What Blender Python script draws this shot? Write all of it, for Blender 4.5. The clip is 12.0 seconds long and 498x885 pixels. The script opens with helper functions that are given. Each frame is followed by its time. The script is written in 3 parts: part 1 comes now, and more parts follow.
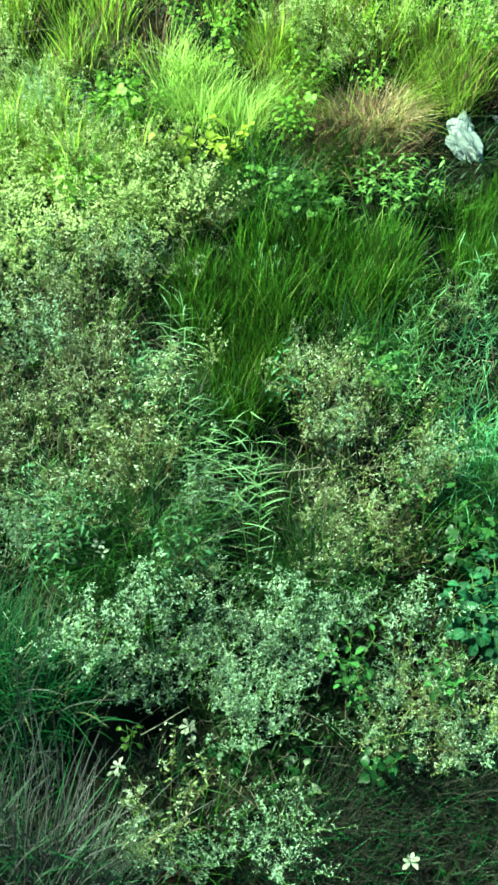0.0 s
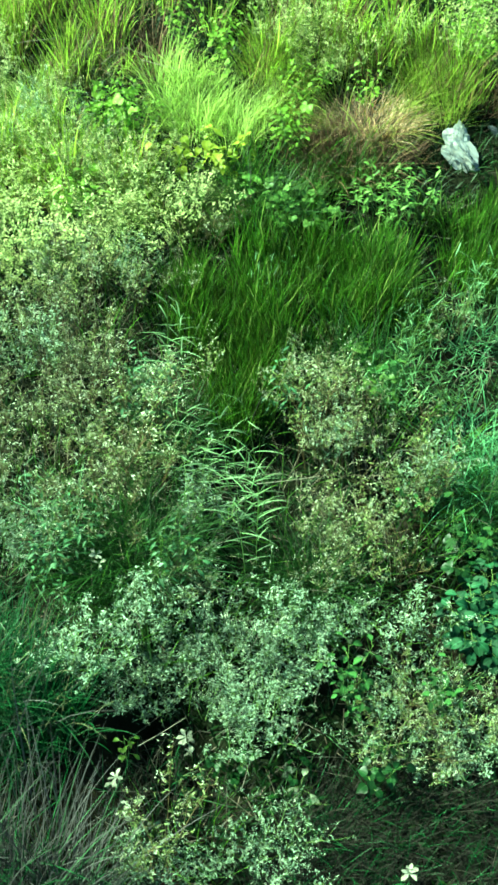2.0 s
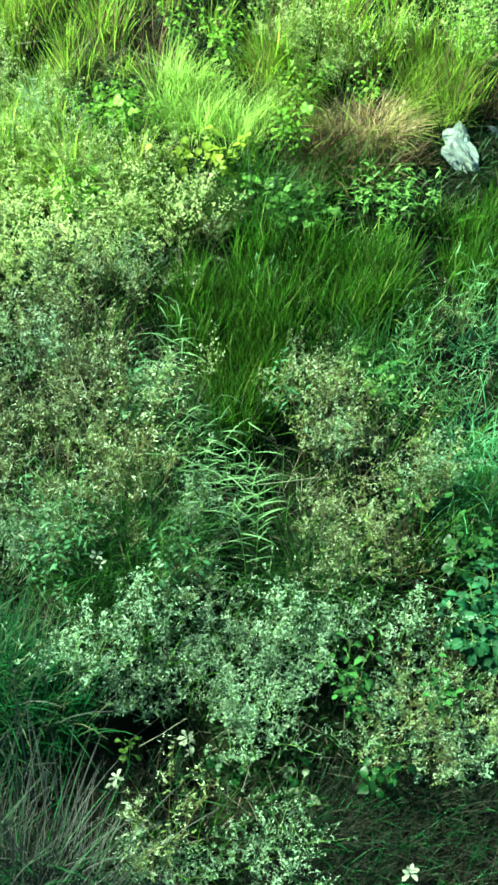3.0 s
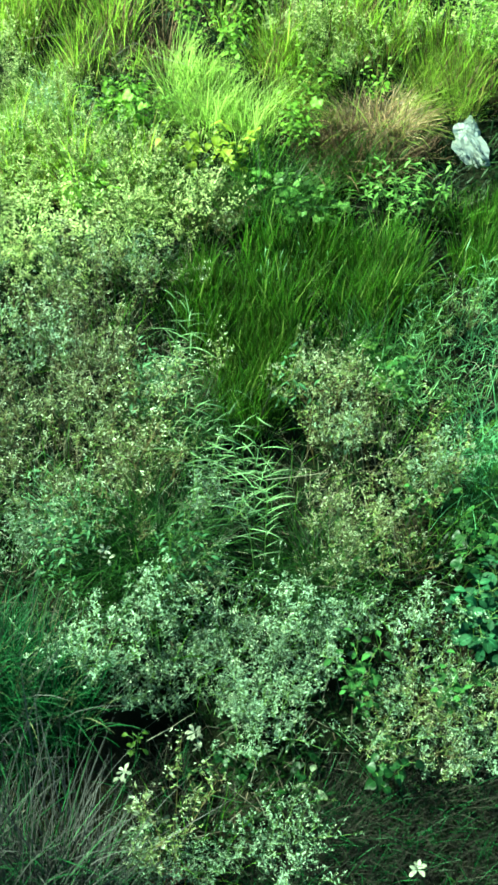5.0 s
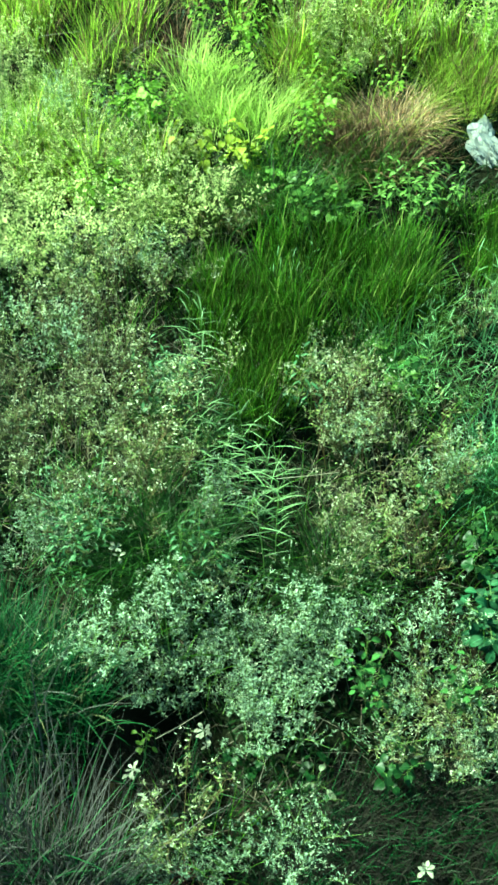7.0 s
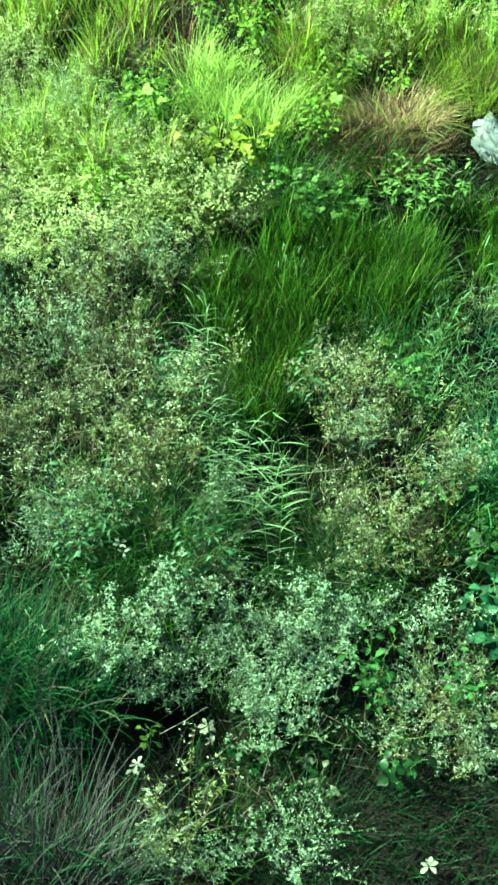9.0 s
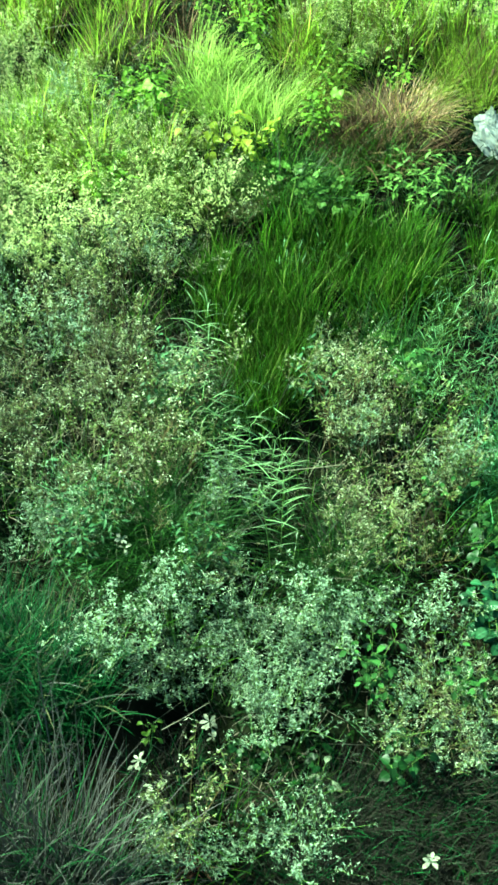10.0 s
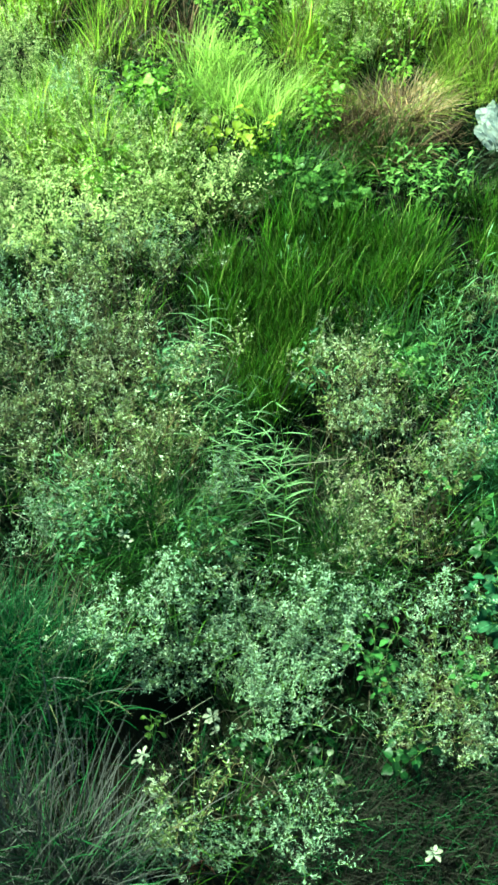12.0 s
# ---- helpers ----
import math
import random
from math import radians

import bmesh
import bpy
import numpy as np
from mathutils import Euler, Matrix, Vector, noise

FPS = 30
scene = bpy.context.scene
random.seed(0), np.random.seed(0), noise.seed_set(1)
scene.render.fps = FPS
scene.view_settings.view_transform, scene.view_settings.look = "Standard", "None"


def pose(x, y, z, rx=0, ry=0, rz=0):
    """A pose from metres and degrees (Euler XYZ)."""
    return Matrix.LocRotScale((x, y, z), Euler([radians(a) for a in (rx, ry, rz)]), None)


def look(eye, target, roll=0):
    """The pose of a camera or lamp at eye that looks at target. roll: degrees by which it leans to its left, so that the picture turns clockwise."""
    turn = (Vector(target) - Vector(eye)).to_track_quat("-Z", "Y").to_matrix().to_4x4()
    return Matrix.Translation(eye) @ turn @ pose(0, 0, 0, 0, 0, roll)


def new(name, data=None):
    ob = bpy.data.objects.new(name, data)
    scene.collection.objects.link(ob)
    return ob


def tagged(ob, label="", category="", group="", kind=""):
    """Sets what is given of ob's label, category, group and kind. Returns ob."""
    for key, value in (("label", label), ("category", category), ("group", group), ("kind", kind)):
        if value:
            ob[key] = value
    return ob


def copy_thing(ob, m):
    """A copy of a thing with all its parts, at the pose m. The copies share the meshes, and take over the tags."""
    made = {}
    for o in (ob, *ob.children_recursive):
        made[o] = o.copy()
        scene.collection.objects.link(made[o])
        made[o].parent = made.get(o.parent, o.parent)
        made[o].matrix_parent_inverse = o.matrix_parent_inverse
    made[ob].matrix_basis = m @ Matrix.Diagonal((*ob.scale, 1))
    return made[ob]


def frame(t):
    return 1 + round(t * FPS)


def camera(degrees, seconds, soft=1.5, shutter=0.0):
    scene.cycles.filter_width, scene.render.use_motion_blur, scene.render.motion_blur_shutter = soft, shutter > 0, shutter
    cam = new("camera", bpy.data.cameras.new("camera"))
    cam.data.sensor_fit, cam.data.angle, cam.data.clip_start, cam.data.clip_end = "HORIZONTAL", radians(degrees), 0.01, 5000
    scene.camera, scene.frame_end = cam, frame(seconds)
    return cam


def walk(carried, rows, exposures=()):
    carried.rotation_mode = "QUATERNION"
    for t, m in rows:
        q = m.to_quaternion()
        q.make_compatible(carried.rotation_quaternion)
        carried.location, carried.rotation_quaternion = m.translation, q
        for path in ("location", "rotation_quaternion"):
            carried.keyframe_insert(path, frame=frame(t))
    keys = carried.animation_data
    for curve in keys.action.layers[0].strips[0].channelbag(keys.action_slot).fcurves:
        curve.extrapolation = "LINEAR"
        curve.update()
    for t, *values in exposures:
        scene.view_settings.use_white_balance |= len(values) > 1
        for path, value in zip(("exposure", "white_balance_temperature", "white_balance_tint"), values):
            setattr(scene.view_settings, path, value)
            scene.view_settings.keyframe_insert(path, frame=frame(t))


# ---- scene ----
# ---- camera ----
cam = camera(28, 12.0, soft=3.0)
walk(cam, [
    (0, pose(0.0044, -0.0022, 2.9978, 44.462, 0.059, 0.235)),
    (0.5, pose(0.0056, -0.0005, 3.0007, 44.597, 0.051, 0.158)),
    (1, pose(0.0015, -0.0002, 3.0033, 44.719, -0.040, 0.090)),
    (1.5, pose(-0.0006, 0.0002, 3.0022, 44.852, -0.047, 0.002)),
    (2, pose(-0.0004, 0.0021, 2.9984, 44.950, -0.046, 0.009)),
    (2.5, pose(0.0000, -0.0000, 3.0000, 45.000, 0.000, -0.000)),
    (3, pose(0.0010, 0.0021, 3.0034, 44.944, 0.040, -0.010)),
    (5, pose(0.0086, 0.0027, 2.9989, 44.706, 0.370, 0.507)),
    (5.5, pose(0.0051, 0.0019, 2.9990, 44.658, 0.361, 0.705)),
    (6, pose(0.0039, 0.0011, 2.9987, 44.644, 0.393, 0.897)),
    (6.5, pose(0.0008, 0.0019, 2.9967, 44.639, 0.369, 1.056)),
    (7, pose(-0.0010, 0.0051, 2.9986, 44.619, 0.372, 1.230)),
    (9, pose(0.0013, -0.0003, 2.9998, 44.458, 0.492, 1.526)),
    (9.5, pose(-0.0003, -0.0003, 2.9950, 44.374, 0.519, 1.511)),
    (10, pose(0.0014, 0.0007, 2.9954, 44.251, 0.596, 1.520)),
    (10.5, pose(0.0014, -0.0013, 2.9980, 44.115, 0.658, 1.488)),
    (11, pose(-0.0008, 0.0007, 3.0008, 43.988, 0.726, 1.438)),
    (11.5, pose(0.0023, 0.0036, 2.9989, 43.919, 0.790, 1.467)),
    (12, pose(0.0022, -0.0020, 2.9967, 43.958, 0.817, 1.487)),
], exposures=[(0.0, 2.19, 6130, -50), (12.0, 2.19, 6130, -50)])

# ---- light ----
SUN_ELEVATION, SUN_AZIMUTH = radians(43), math.atan2(0.32, -0.95)
sun_way = Vector((math.cos(SUN_ELEVATION) * math.cos(SUN_AZIMUTH), math.cos(SUN_ELEVATION) * math.sin(SUN_AZIMUTH), math.sin(SUN_ELEVATION)))
world = bpy.data.worlds.new("world")
scene.world = world
world.use_nodes = True
sky = world.node_tree.nodes.new("ShaderNodeTexSky")
sky.sky_type, sky.sun_disc = "NISHITA", False
sky.sun_elevation, sky.sun_rotation = SUN_ELEVATION, math.pi / 2 - SUN_AZIMUTH
backdrop_light = world.node_tree.nodes["Background"]
backdrop_light.inputs["Strength"].default_value = 0.05
world.node_tree.links.new(sky.outputs[0], backdrop_light.inputs["Color"])
sun_data = bpy.data.lights.new("sun", "SUN")
sun_data.energy, sun_data.angle, sun_data.color = 4.9, radians(1.5), (1.0, 0.95, 0.84)
sun = new("sun", sun_data)
sun.matrix_basis = look(sun_way * 30, (0, 0, 0))


# ---- materials ----
def shader(name):
    mat = bpy.data.materials.new(name)
    mat.use_nodes = True
    tree = mat.node_tree
    return mat, tree.nodes, tree.links, tree.nodes["Principled BSDF"]


def mixed(nodes, links, factor, a, b):
    mix = nodes.new("ShaderNodeMix")
    mix.data_type = "RGBA"
    for socket, value in ((mix.inputs[0], factor), (mix.inputs[6], a), (mix.inputs[7], b)):
        if isinstance(value, bpy.types.NodeSocket):
            links.new(value, socket)
        elif isinstance(value, tuple):
            socket.default_value = (*value, 1)
        else:
            socket.default_value = value
    return mix.outputs[2]


def ramp(nodes, links, source, low, high):
    node = nodes.new("ShaderNodeMapRange")
    links.new(source, node.inputs[0])
    node.inputs[1].default_value, node.inputs[2].default_value = low, high
    return node.outputs[0]


def grain(nodes, links, scale, detail=4.0):
    node = nodes.new("ShaderNodeTexNoise")
    links.new(nodes.new("ShaderNodeTexCoord").outputs["Object"], node.inputs["Vector"])
    node.inputs["Scale"].default_value, node.inputs["Detail"].default_value = scale, detail
    return node.outputs[0]


def soil_cover():
    mat, nodes, links, base = shader("soil")
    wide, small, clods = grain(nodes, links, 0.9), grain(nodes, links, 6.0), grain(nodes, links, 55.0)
    # Earth taken near black: deep shade under the weeds is in these tones.
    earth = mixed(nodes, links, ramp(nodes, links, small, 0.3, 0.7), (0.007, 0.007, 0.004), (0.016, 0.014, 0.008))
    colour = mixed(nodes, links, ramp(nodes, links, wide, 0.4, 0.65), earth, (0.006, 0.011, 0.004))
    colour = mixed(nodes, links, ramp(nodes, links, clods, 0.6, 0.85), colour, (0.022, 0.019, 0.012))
    links.new(colour, base.inputs["Base Color"])
    base.inputs["Roughness"].default_value, base.inputs["Specular IOR Level"].default_value = 0.95, 0.05
    relief = nodes.new("ShaderNodeBump")
    relief.inputs["Strength"].default_value, relief.inputs["Distance"].default_value = 0.8, 0.012
    links.new(clods, relief.inputs["Height"])
    links.new(relief.outputs[0], base.inputs["Normal"])
    return mat


def foliage(name, dark, light, foot=None, dead=None, dead_share=0.1, through_light=0.18, rough=0.5, foot_reach=0.45, skew=1.8):
    """Leaf tissue: every blade its own shade, paler or dry at the foot, some blades dead, light passing through."""
    mat, nodes, links, base = shader(name)
    geometry, info = nodes.new("ShaderNodeNewGeometry"), nodes.new("ShaderNodeObjectInfo")
    island = geometry.outputs["Random Per Island"]
    share = nodes.new("ShaderNodeMath")
    share.operation, share.inputs[1].default_value = "POWER", skew
    links.new(island, share.inputs[0])
    colour = mixed(nodes, links, share.outputs[0], dark, light)
    blotch = ramp(nodes, links, grain(nodes, links, 35.0), 0.35, 0.75)
    wear = nodes.new("ShaderNodeMath")
    wear.operation, wear.inputs[1].default_value = "MULTIPLY", 0.45
    links.new(blotch, wear.inputs[0])
    colour = mixed(nodes, links, wear.outputs[0], colour, tuple(0.5 * (a + b) * s for a, b, s in zip(dark, light, (1.35, 1.1, 0.8))))
    if foot:
        coords = nodes.new("ShaderNodeSeparateXYZ")
        links.new(nodes.new("ShaderNodeTexCoord").outputs["UV"], coords.inputs[0])
        colour = mixed(nodes, links, ramp(nodes, links, coords.outputs[1], foot_reach, 0.02), colour, foot)
    if dead:
        colour = mixed(nodes, links, ramp(nodes, links, island, dead_share, dead_share * 0.8), colour, dead)
    rib = nodes.new("ShaderNodeSeparateXYZ")
    links.new(nodes.new("ShaderNodeTexCoord").outputs["UV"], rib.inputs[0])
    middle = nodes.new("ShaderNodeMath")
    middle.operation, middle.inputs[1].default_value, middle.inputs[2].default_value = "COMPARE", 0.5, 0.045
    links.new(rib.outputs[0], middle.inputs[0])
    colour = mixed(nodes, links, middle.outputs[0], colour, tuple(min(c * 1.12 + 0.004, 0.9) for c in light))
    tone = nodes.new("ShaderNodeHueSaturation")
    links.new(colour, tone.inputs["Color"])
    shift = nodes.new("ShaderNodeMapRange")
    shift.inputs[3].default_value, shift.inputs[4].default_value = 0.55, 1.5
    links.new(info.outputs["Random"], shift.inputs[0])
    links.new(shift.outputs[0], tone.inputs["Value"])
    links.new(tone.outputs[0], base.inputs["Base Color"])
    base.inputs["Roughness"].default_value = rough
    base.inputs["Specular IOR Level"].default_value = 0.2
    thin, blend = nodes.new("ShaderNodeBsdfTranslucent"), nodes.new("ShaderNodeMixShader")
    links.new(tone.outputs[0], thin.inputs["Color"])
    blend.inputs[0].default_value = through_light
    links.new(base.outputs[0], blend.inputs[1])
    links.new(thin.outputs[0], blend.inputs[2])
    links.new(blend.outputs[0], nodes["Material Output"].inputs["Surface"])
    return mat


def solid(name, low, high, scale, rough=0.8, bump=0.4, shine=0.3, dirt=0.55):
    mat, nodes, links, base = shader(name)
    wide, small = grain(nodes, links, scale), grain(nodes, links, scale * 9)
    colour = mixed(nodes, links, ramp(nodes, links, wide, 0.3, 0.7), low, high)
    colour = mixed(nodes, links, ramp(nodes, links, small, 0.55, 0.85), colour, tuple(c * dirt for c in low))
    links.new(colour, base.inputs["Base Color"])
    base.inputs["Roughness"].default_value = rough
    base.inputs["Specular IOR Level"].default_value = shine
    relief = nodes.new("ShaderNodeBump")
    relief.inputs["Strength"].default_value, relief.inputs["Distance"].default_value = bump, 0.01
    links.new(small, relief.inputs["Height"])
    links.new(relief.outputs[0], base.inputs["Normal"])
    return mat


# Straw colour raised past white to paint sun on the tussock's foot.
STUBBLE = foliage("stubble_sunlit", (0.191, 0.117, 0.0732), (1.54, 1.08, 0.732), through_light=0.3, rough=0.7, skew=1.4)
STRAW = (0.42, 0.30, 0.13)
# Upper plants brightened, lower ones darkened: a sun-to-shade gradient held in the colours.
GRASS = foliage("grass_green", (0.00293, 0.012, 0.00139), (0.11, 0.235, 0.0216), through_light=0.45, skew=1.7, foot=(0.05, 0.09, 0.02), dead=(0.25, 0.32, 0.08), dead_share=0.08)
# Sunlit copies of grass: the sun's brightness is part of their colour.
GRASS_SUN = foliage("grass_sunlit", (0.0462, 0.106, 0.00792), (0.484, 0.678, 0.0968), foot=(0.14, 0.14, 0.04), dead=STRAW, dead_share=0.1, through_light=0.55)
GRASS_SOFT = foliage("grass_soft_sunlit", (0.149, 0.267, 0.0398), (0.489, 0.612, 0.175), foot=(0.15, 0.24, 0.05), dead=(0.4, 0.4, 0.16), through_light=0.55, skew=1.2)
# Foreground grass: shade is mixed into this dark blue-green.
GRASS_BLUE = foliage("grass_blue_green_shaded", (0.00421, 0.022, 0.00642), (0.0337, 0.122, 0.0331), dead=(0.16, 0.15, 0.08), skew=2.4)
GRASS_PALE = foliage("grass_pale", (0.0461, 0.124, 0.0465), (0.373, 0.635, 0.3), through_light=0.45, foot=(0.08, 0.15, 0.06))
# Near-black green: shade between the plants is put into the leaf colour.
UNDER = foliage("undergrowth_leaf_shaded", (0.0035, 0.0126, 0.0028), (0.0168, 0.042, 0.007), through_light=0.2)
# Tussock blades also carry added sun brightness in their colour.
TUSSOCK = foliage("tussock_blade_sunlit", (0.0715, 0.157, 0.0229), (0.515, 0.615, 0.143), foot=(0.40, 0.28, 0.15), dead=(0.40, 0.33, 0.12), dead_share=0.22, foot_reach=0.35, through_light=0.55, skew=1.0)
DRY = foliage("dry_blade", (0.02, 0.02, 0.016), (0.12, 0.112, 0.092), foot=(0.10, 0.07, 0.05), dead=(0.07, 0.14, 0.05), dead_share=0.22, through_light=0.2, rough=0.7)
DRY_RED = foliage("rust_blade", (0.08, 0.03, 0.024), (0.30, 0.12, 0.09), through_light=0.2, rough=0.7)
# Withered grey, with the foreground's shade darkening its colour.
WITHERED = foliage("withered_blade_shaded", (0.0106, 0.0122, 0.013), (0.102, 0.1, 0.103), foot=(0.07, 0.06, 0.045), dead=(0.06, 0.13, 0.05), dead_share=0.14, through_light=0.15, rough=0.7, skew=1.6)
STRAW_BROWN = foliage("dead_straw", (0.04, 0.026, 0.018), (0.24, 0.155, 0.10), through_light=0.15, rough=0.75)
# Dry brown lowered in colour until it reads as grass in shade.
LOW_DRY = foliage("low_dry_blade_shaded", (0.004, 0.005, 0.003), (0.028, 0.025, 0.02), through_light=0.15, rough=0.75)
GRASS_DEEP = foliage("grass_deep", (0.0068, 0.0255, 0.0051), (0.0638, 0.149, 0.0289), through_light=0.4)
GRASS_OLIVE = foliage("grass_olive", (0.0084, 0.0182, 0.0028), (0.11, 0.165, 0.0275), through_light=0.35)
WIRY = foliage("wiry_stalk", (0.0425, 0.0408, 0.0255), (0.323, 0.306, 0.221), through_light=0.2, rough=0.6)
REED = foliage("reed_leaf", (0.102, 0.204, 0.085), (0.289, 0.391, 0.212), foot=(0.14, 0.28, 0.08))
DEAD_STALK = foliage("dead_stalk", (0.18, 0.174, 0.132), (0.288, 0.276, 0.216), through_light=0.05, rough=0.7)
STEM = foliage("stem_tissue", (0.02, 0.0184, 0.00768), (0.161, 0.122, 0.0564), through_light=0.05)
STEM_GREEN = foliage("stem_green", (0.04, 0.09, 0.02), (0.17, 0.25, 0.07), through_light=0.05)
# Darker copy of the weed leaf, with shade in the colour.
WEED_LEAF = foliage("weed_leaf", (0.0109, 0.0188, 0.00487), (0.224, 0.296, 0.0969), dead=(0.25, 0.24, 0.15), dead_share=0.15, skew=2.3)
WEED_LEAF_PALE = foliage("weed_leaf_pale", (0.0144, 0.0307, 0.0159), (0.347, 0.479, 0.33), skew=2.3)
# Lit copy of the weed leaf: sunlight pushes its colour up to white.
WEED_LEAF_SUN = foliage("weed_leaf_sunlit", (0.116, 0.19, 0.0446), (0.92, 1.05, 0.489), dead=(0.44, 0.38, 0.2), dead_share=0.12, through_light=0.55, skew=1.4)
FLORET = foliage("floret", (0.138, 0.195, 0.095), (0.573, 0.62, 0.443), through_light=0.3, rough=0.6)
# Floret again, yellowed and brightened as if in sun.
FLORET_SUN = foliage("floret_sunlit", (0.24, 0.272, 0.08), (0.799, 0.778, 0.41), through_light=0.4, rough=0.6)
FLORET_CREAM = foliage("floret_pale_cream", (0.116, 0.144, 0.0623), (0.378, 0.416, 0.241), through_light=0.3, rough=0.6, skew=1.2)
MINT_BLADE = foliage("mint_blade", (0.06, 0.20, 0.08), (0.34, 0.66, 0.34), through_light=0.45, foot=(0.06, 0.13, 0.05), skew=1.3)
PETAL = foliage("petal", (0.28, 0.315, 0.238), (0.392, 0.413, 0.343), through_light=0.3, rough=0.5)
LEAF_YELLOW = foliage("leaf_yellow_green", (0.289, 0.408, 0.051), (0.442, 0.51, 0.085), through_light=0.5, rough=0.45)
# Lit copy of the herb leaf; sunlight is painted into this lime green.
LEAF_SUN = foliage("leaf_sunlit", (0.162, 0.324, 0.036), (0.324, 0.468, 0.09), through_light=0.5, rough=0.45)
LEAF_MINT = foliage("leaf_mint", (0.0191, 0.0638, 0.0224), (0.0952, 0.184, 0.0829), rough=0.5)
LEAF_OLIVE = foliage("leaf_olive", (0.0225, 0.062, 0.0149), (0.055, 0.13, 0.030), rough=0.8)
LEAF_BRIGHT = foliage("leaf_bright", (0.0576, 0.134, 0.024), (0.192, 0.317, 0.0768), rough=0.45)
# Deep green leaf, its colour lowered further to hold low-ground shade.
LEAF_DEEP = foliage("leaf_deep_shaded", (0.00709, 0.0284, 0.00615), (0.0237, 0.0615, 0.0151), rough=0.42)
LEAF_BLUE = foliage("leaf_blue_green", (0.00968, 0.0399, 0.0151), (0.0344, 0.1, 0.0407), rough=0.65)
LEAF_GREY = foliage("leaf_grey_green", (0.10, 0.13, 0.08), (0.26, 0.31, 0.21), rough=0.5)
SOIL = soil_cover()
PLASTIC = foliage("bag_plastic", (0.248, 0.277, 0.293), (0.357, 0.376, 0.386), through_light=0.4, rough=0.4)
PLASTIC_DARK = solid("dark_plastic", (0.03, 0.035, 0.05), (0.08, 0.09, 0.11), 14.0, rough=0.4, bump=0.3)


# ---- mesh tools ----
class Sheet:
    """Gathers ribbons, leaves and tubes into one mesh."""

    def __init__(self):
        self.verts, self.faces, self.uvs = [], [], []

    def ribbon(self, points, widths, side):
        n, k = len(self.verts), len(points)
        for i, (p, w) in enumerate(zip(points, widths)):
            self.verts += [tuple(p - side * w), tuple(p + side * w)]
            self.uvs += [(0.0, i / (k - 1)), (1.0, i / (k - 1))]
        self.faces += [(n + 2 * i, n + 2 * i + 1, n + 2 * i + 3, n + 2 * i + 2) for i in range(k - 1)]

    def leaf(self, points, widths, side, up, fold=0.25):
        n, k = len(self.verts), len(points)
        for i, (p, w) in enumerate(zip(points, widths)):
            self.verts += [tuple(p - side * w + up * (w * fold)), tuple(p), tuple(p + side * w + up * (w * fold))]
            self.uvs += [(0.0, i / (k - 1)), (0.5, i / (k - 1)), (1.0, i / (k - 1))]
        for i in range(k - 1):
            a = n + 3 * i
            self.faces += [(a, a + 1, a + 4, a + 3), (a + 1, a + 2, a + 5, a + 4)]

    def tube(self, points, r0, r1, sides=3):
        n, k = len(self.verts), len(points)
        for i, p in enumerate(points):
            way = points[min(i + 1, k - 1)] - points[max(i - 1, 0)]
            way = way / (np.linalg.norm(way) + 1e-9)
            a = np.cross(way, (0.31, 0.87, 0.38))
            a /= np.linalg.norm(a) + 1e-9
            b = np.cross(way, a)
            r = r0 + (r1 - r0) * i / (k - 1)
            for s in range(sides):
                turn = 2 * math.pi * s / sides
                self.verts.append(tuple(p + r * (math.cos(turn) * a + math.sin(turn) * b)))
                self.uvs.append((s / sides, i / (k - 1)))
        for i in range(k - 1):
            for s in range(sides):
                t = (s + 1) % sides
                a = n + i * sides
                self.faces.append((a + s, a + t, a + sides + t, a + sides + s))

    def mesh(self, name, material, smooth=True):
        data = bpy.data.meshes.new(name)
        data.from_pydata(self.verts, [], self.faces)
        index = np.empty(len(data.loops), dtype=np.int32)
        data.loops.foreach_get("vertex_index", index)
        layer = data.uv_layers.new(name="UVMap")
        layer.data.foreach_set("uv", np.array(self.uvs, dtype=np.float32)[index].ravel())
        data.polygons.foreach_set("use_smooth", [smooth] * len(data.polygons))
        data.materials.append(material)
        data.update()
        return data


def part(name, data, parent, label=""):
    ob = new(name, data)
    ob.parent = parent
    return tagged(ob, label)


def arc(root, azimuth, lean, droop, length, k=6, power=1.4):
    """A stalk or blade that starts leaning by lean from upright and bends by droop towards its tip (radians)."""
    s = np.linspace(0, 1, k)
    angle = lean + droop * s ** power
    flat = np.array((math.cos(azimuth), math.sin(azimuth), 0.0))
    steps = (np.sin(angle)[:, None] * flat + np.cos(angle)[:, None] * np.array((0, 0, 1.0))) * (length / (k - 1))
    points = np.vstack([np.zeros(3), np.cumsum((steps[:-1] + steps[1:]) / 2, axis=0)])
    return np.asarray(root) + points


def unit(v):
    return v / (np.linalg.norm(v) + 1e-9)


# Bare gaps between the plants, sunk into the ground to hold dark shade: x, y, radius.
HOLLOWS = [(-0.31, 1.81, 0.16), (-0.18, 1.59, 0.10), (0.69, 2.05, 0.09), (-0.00, 5.86, 0.2), (-0.67, 5.51, 0.14), (-1.20, 5.41, 0.12), (1.33, 5.08, 0.12), (0.39, 4.29, 0.1), (-0.96, 2.51, 0.09), (-1.09, 3.58, 0.08), (0.50, 2.59, 0.09), (1.00, 3.36, 0.07), (0.29, 1.62, 0.09), (-0.20, 2.10, 0.07), (-0.50, 2.37, 0.05), (0.14, 1.81, 0.06), (-0.53, 3.30, 0.08), (0.24, 3.37, 0.06), (0.50, 3.46, 0.06), (0.56, 2.70, 0.07)]


def hollow(x, y):
    return any((x - a) ** 2 + (y - b) ** 2 < r * r for a, b, r in HOLLOWS)


SLOPE = math.tan(radians(12))


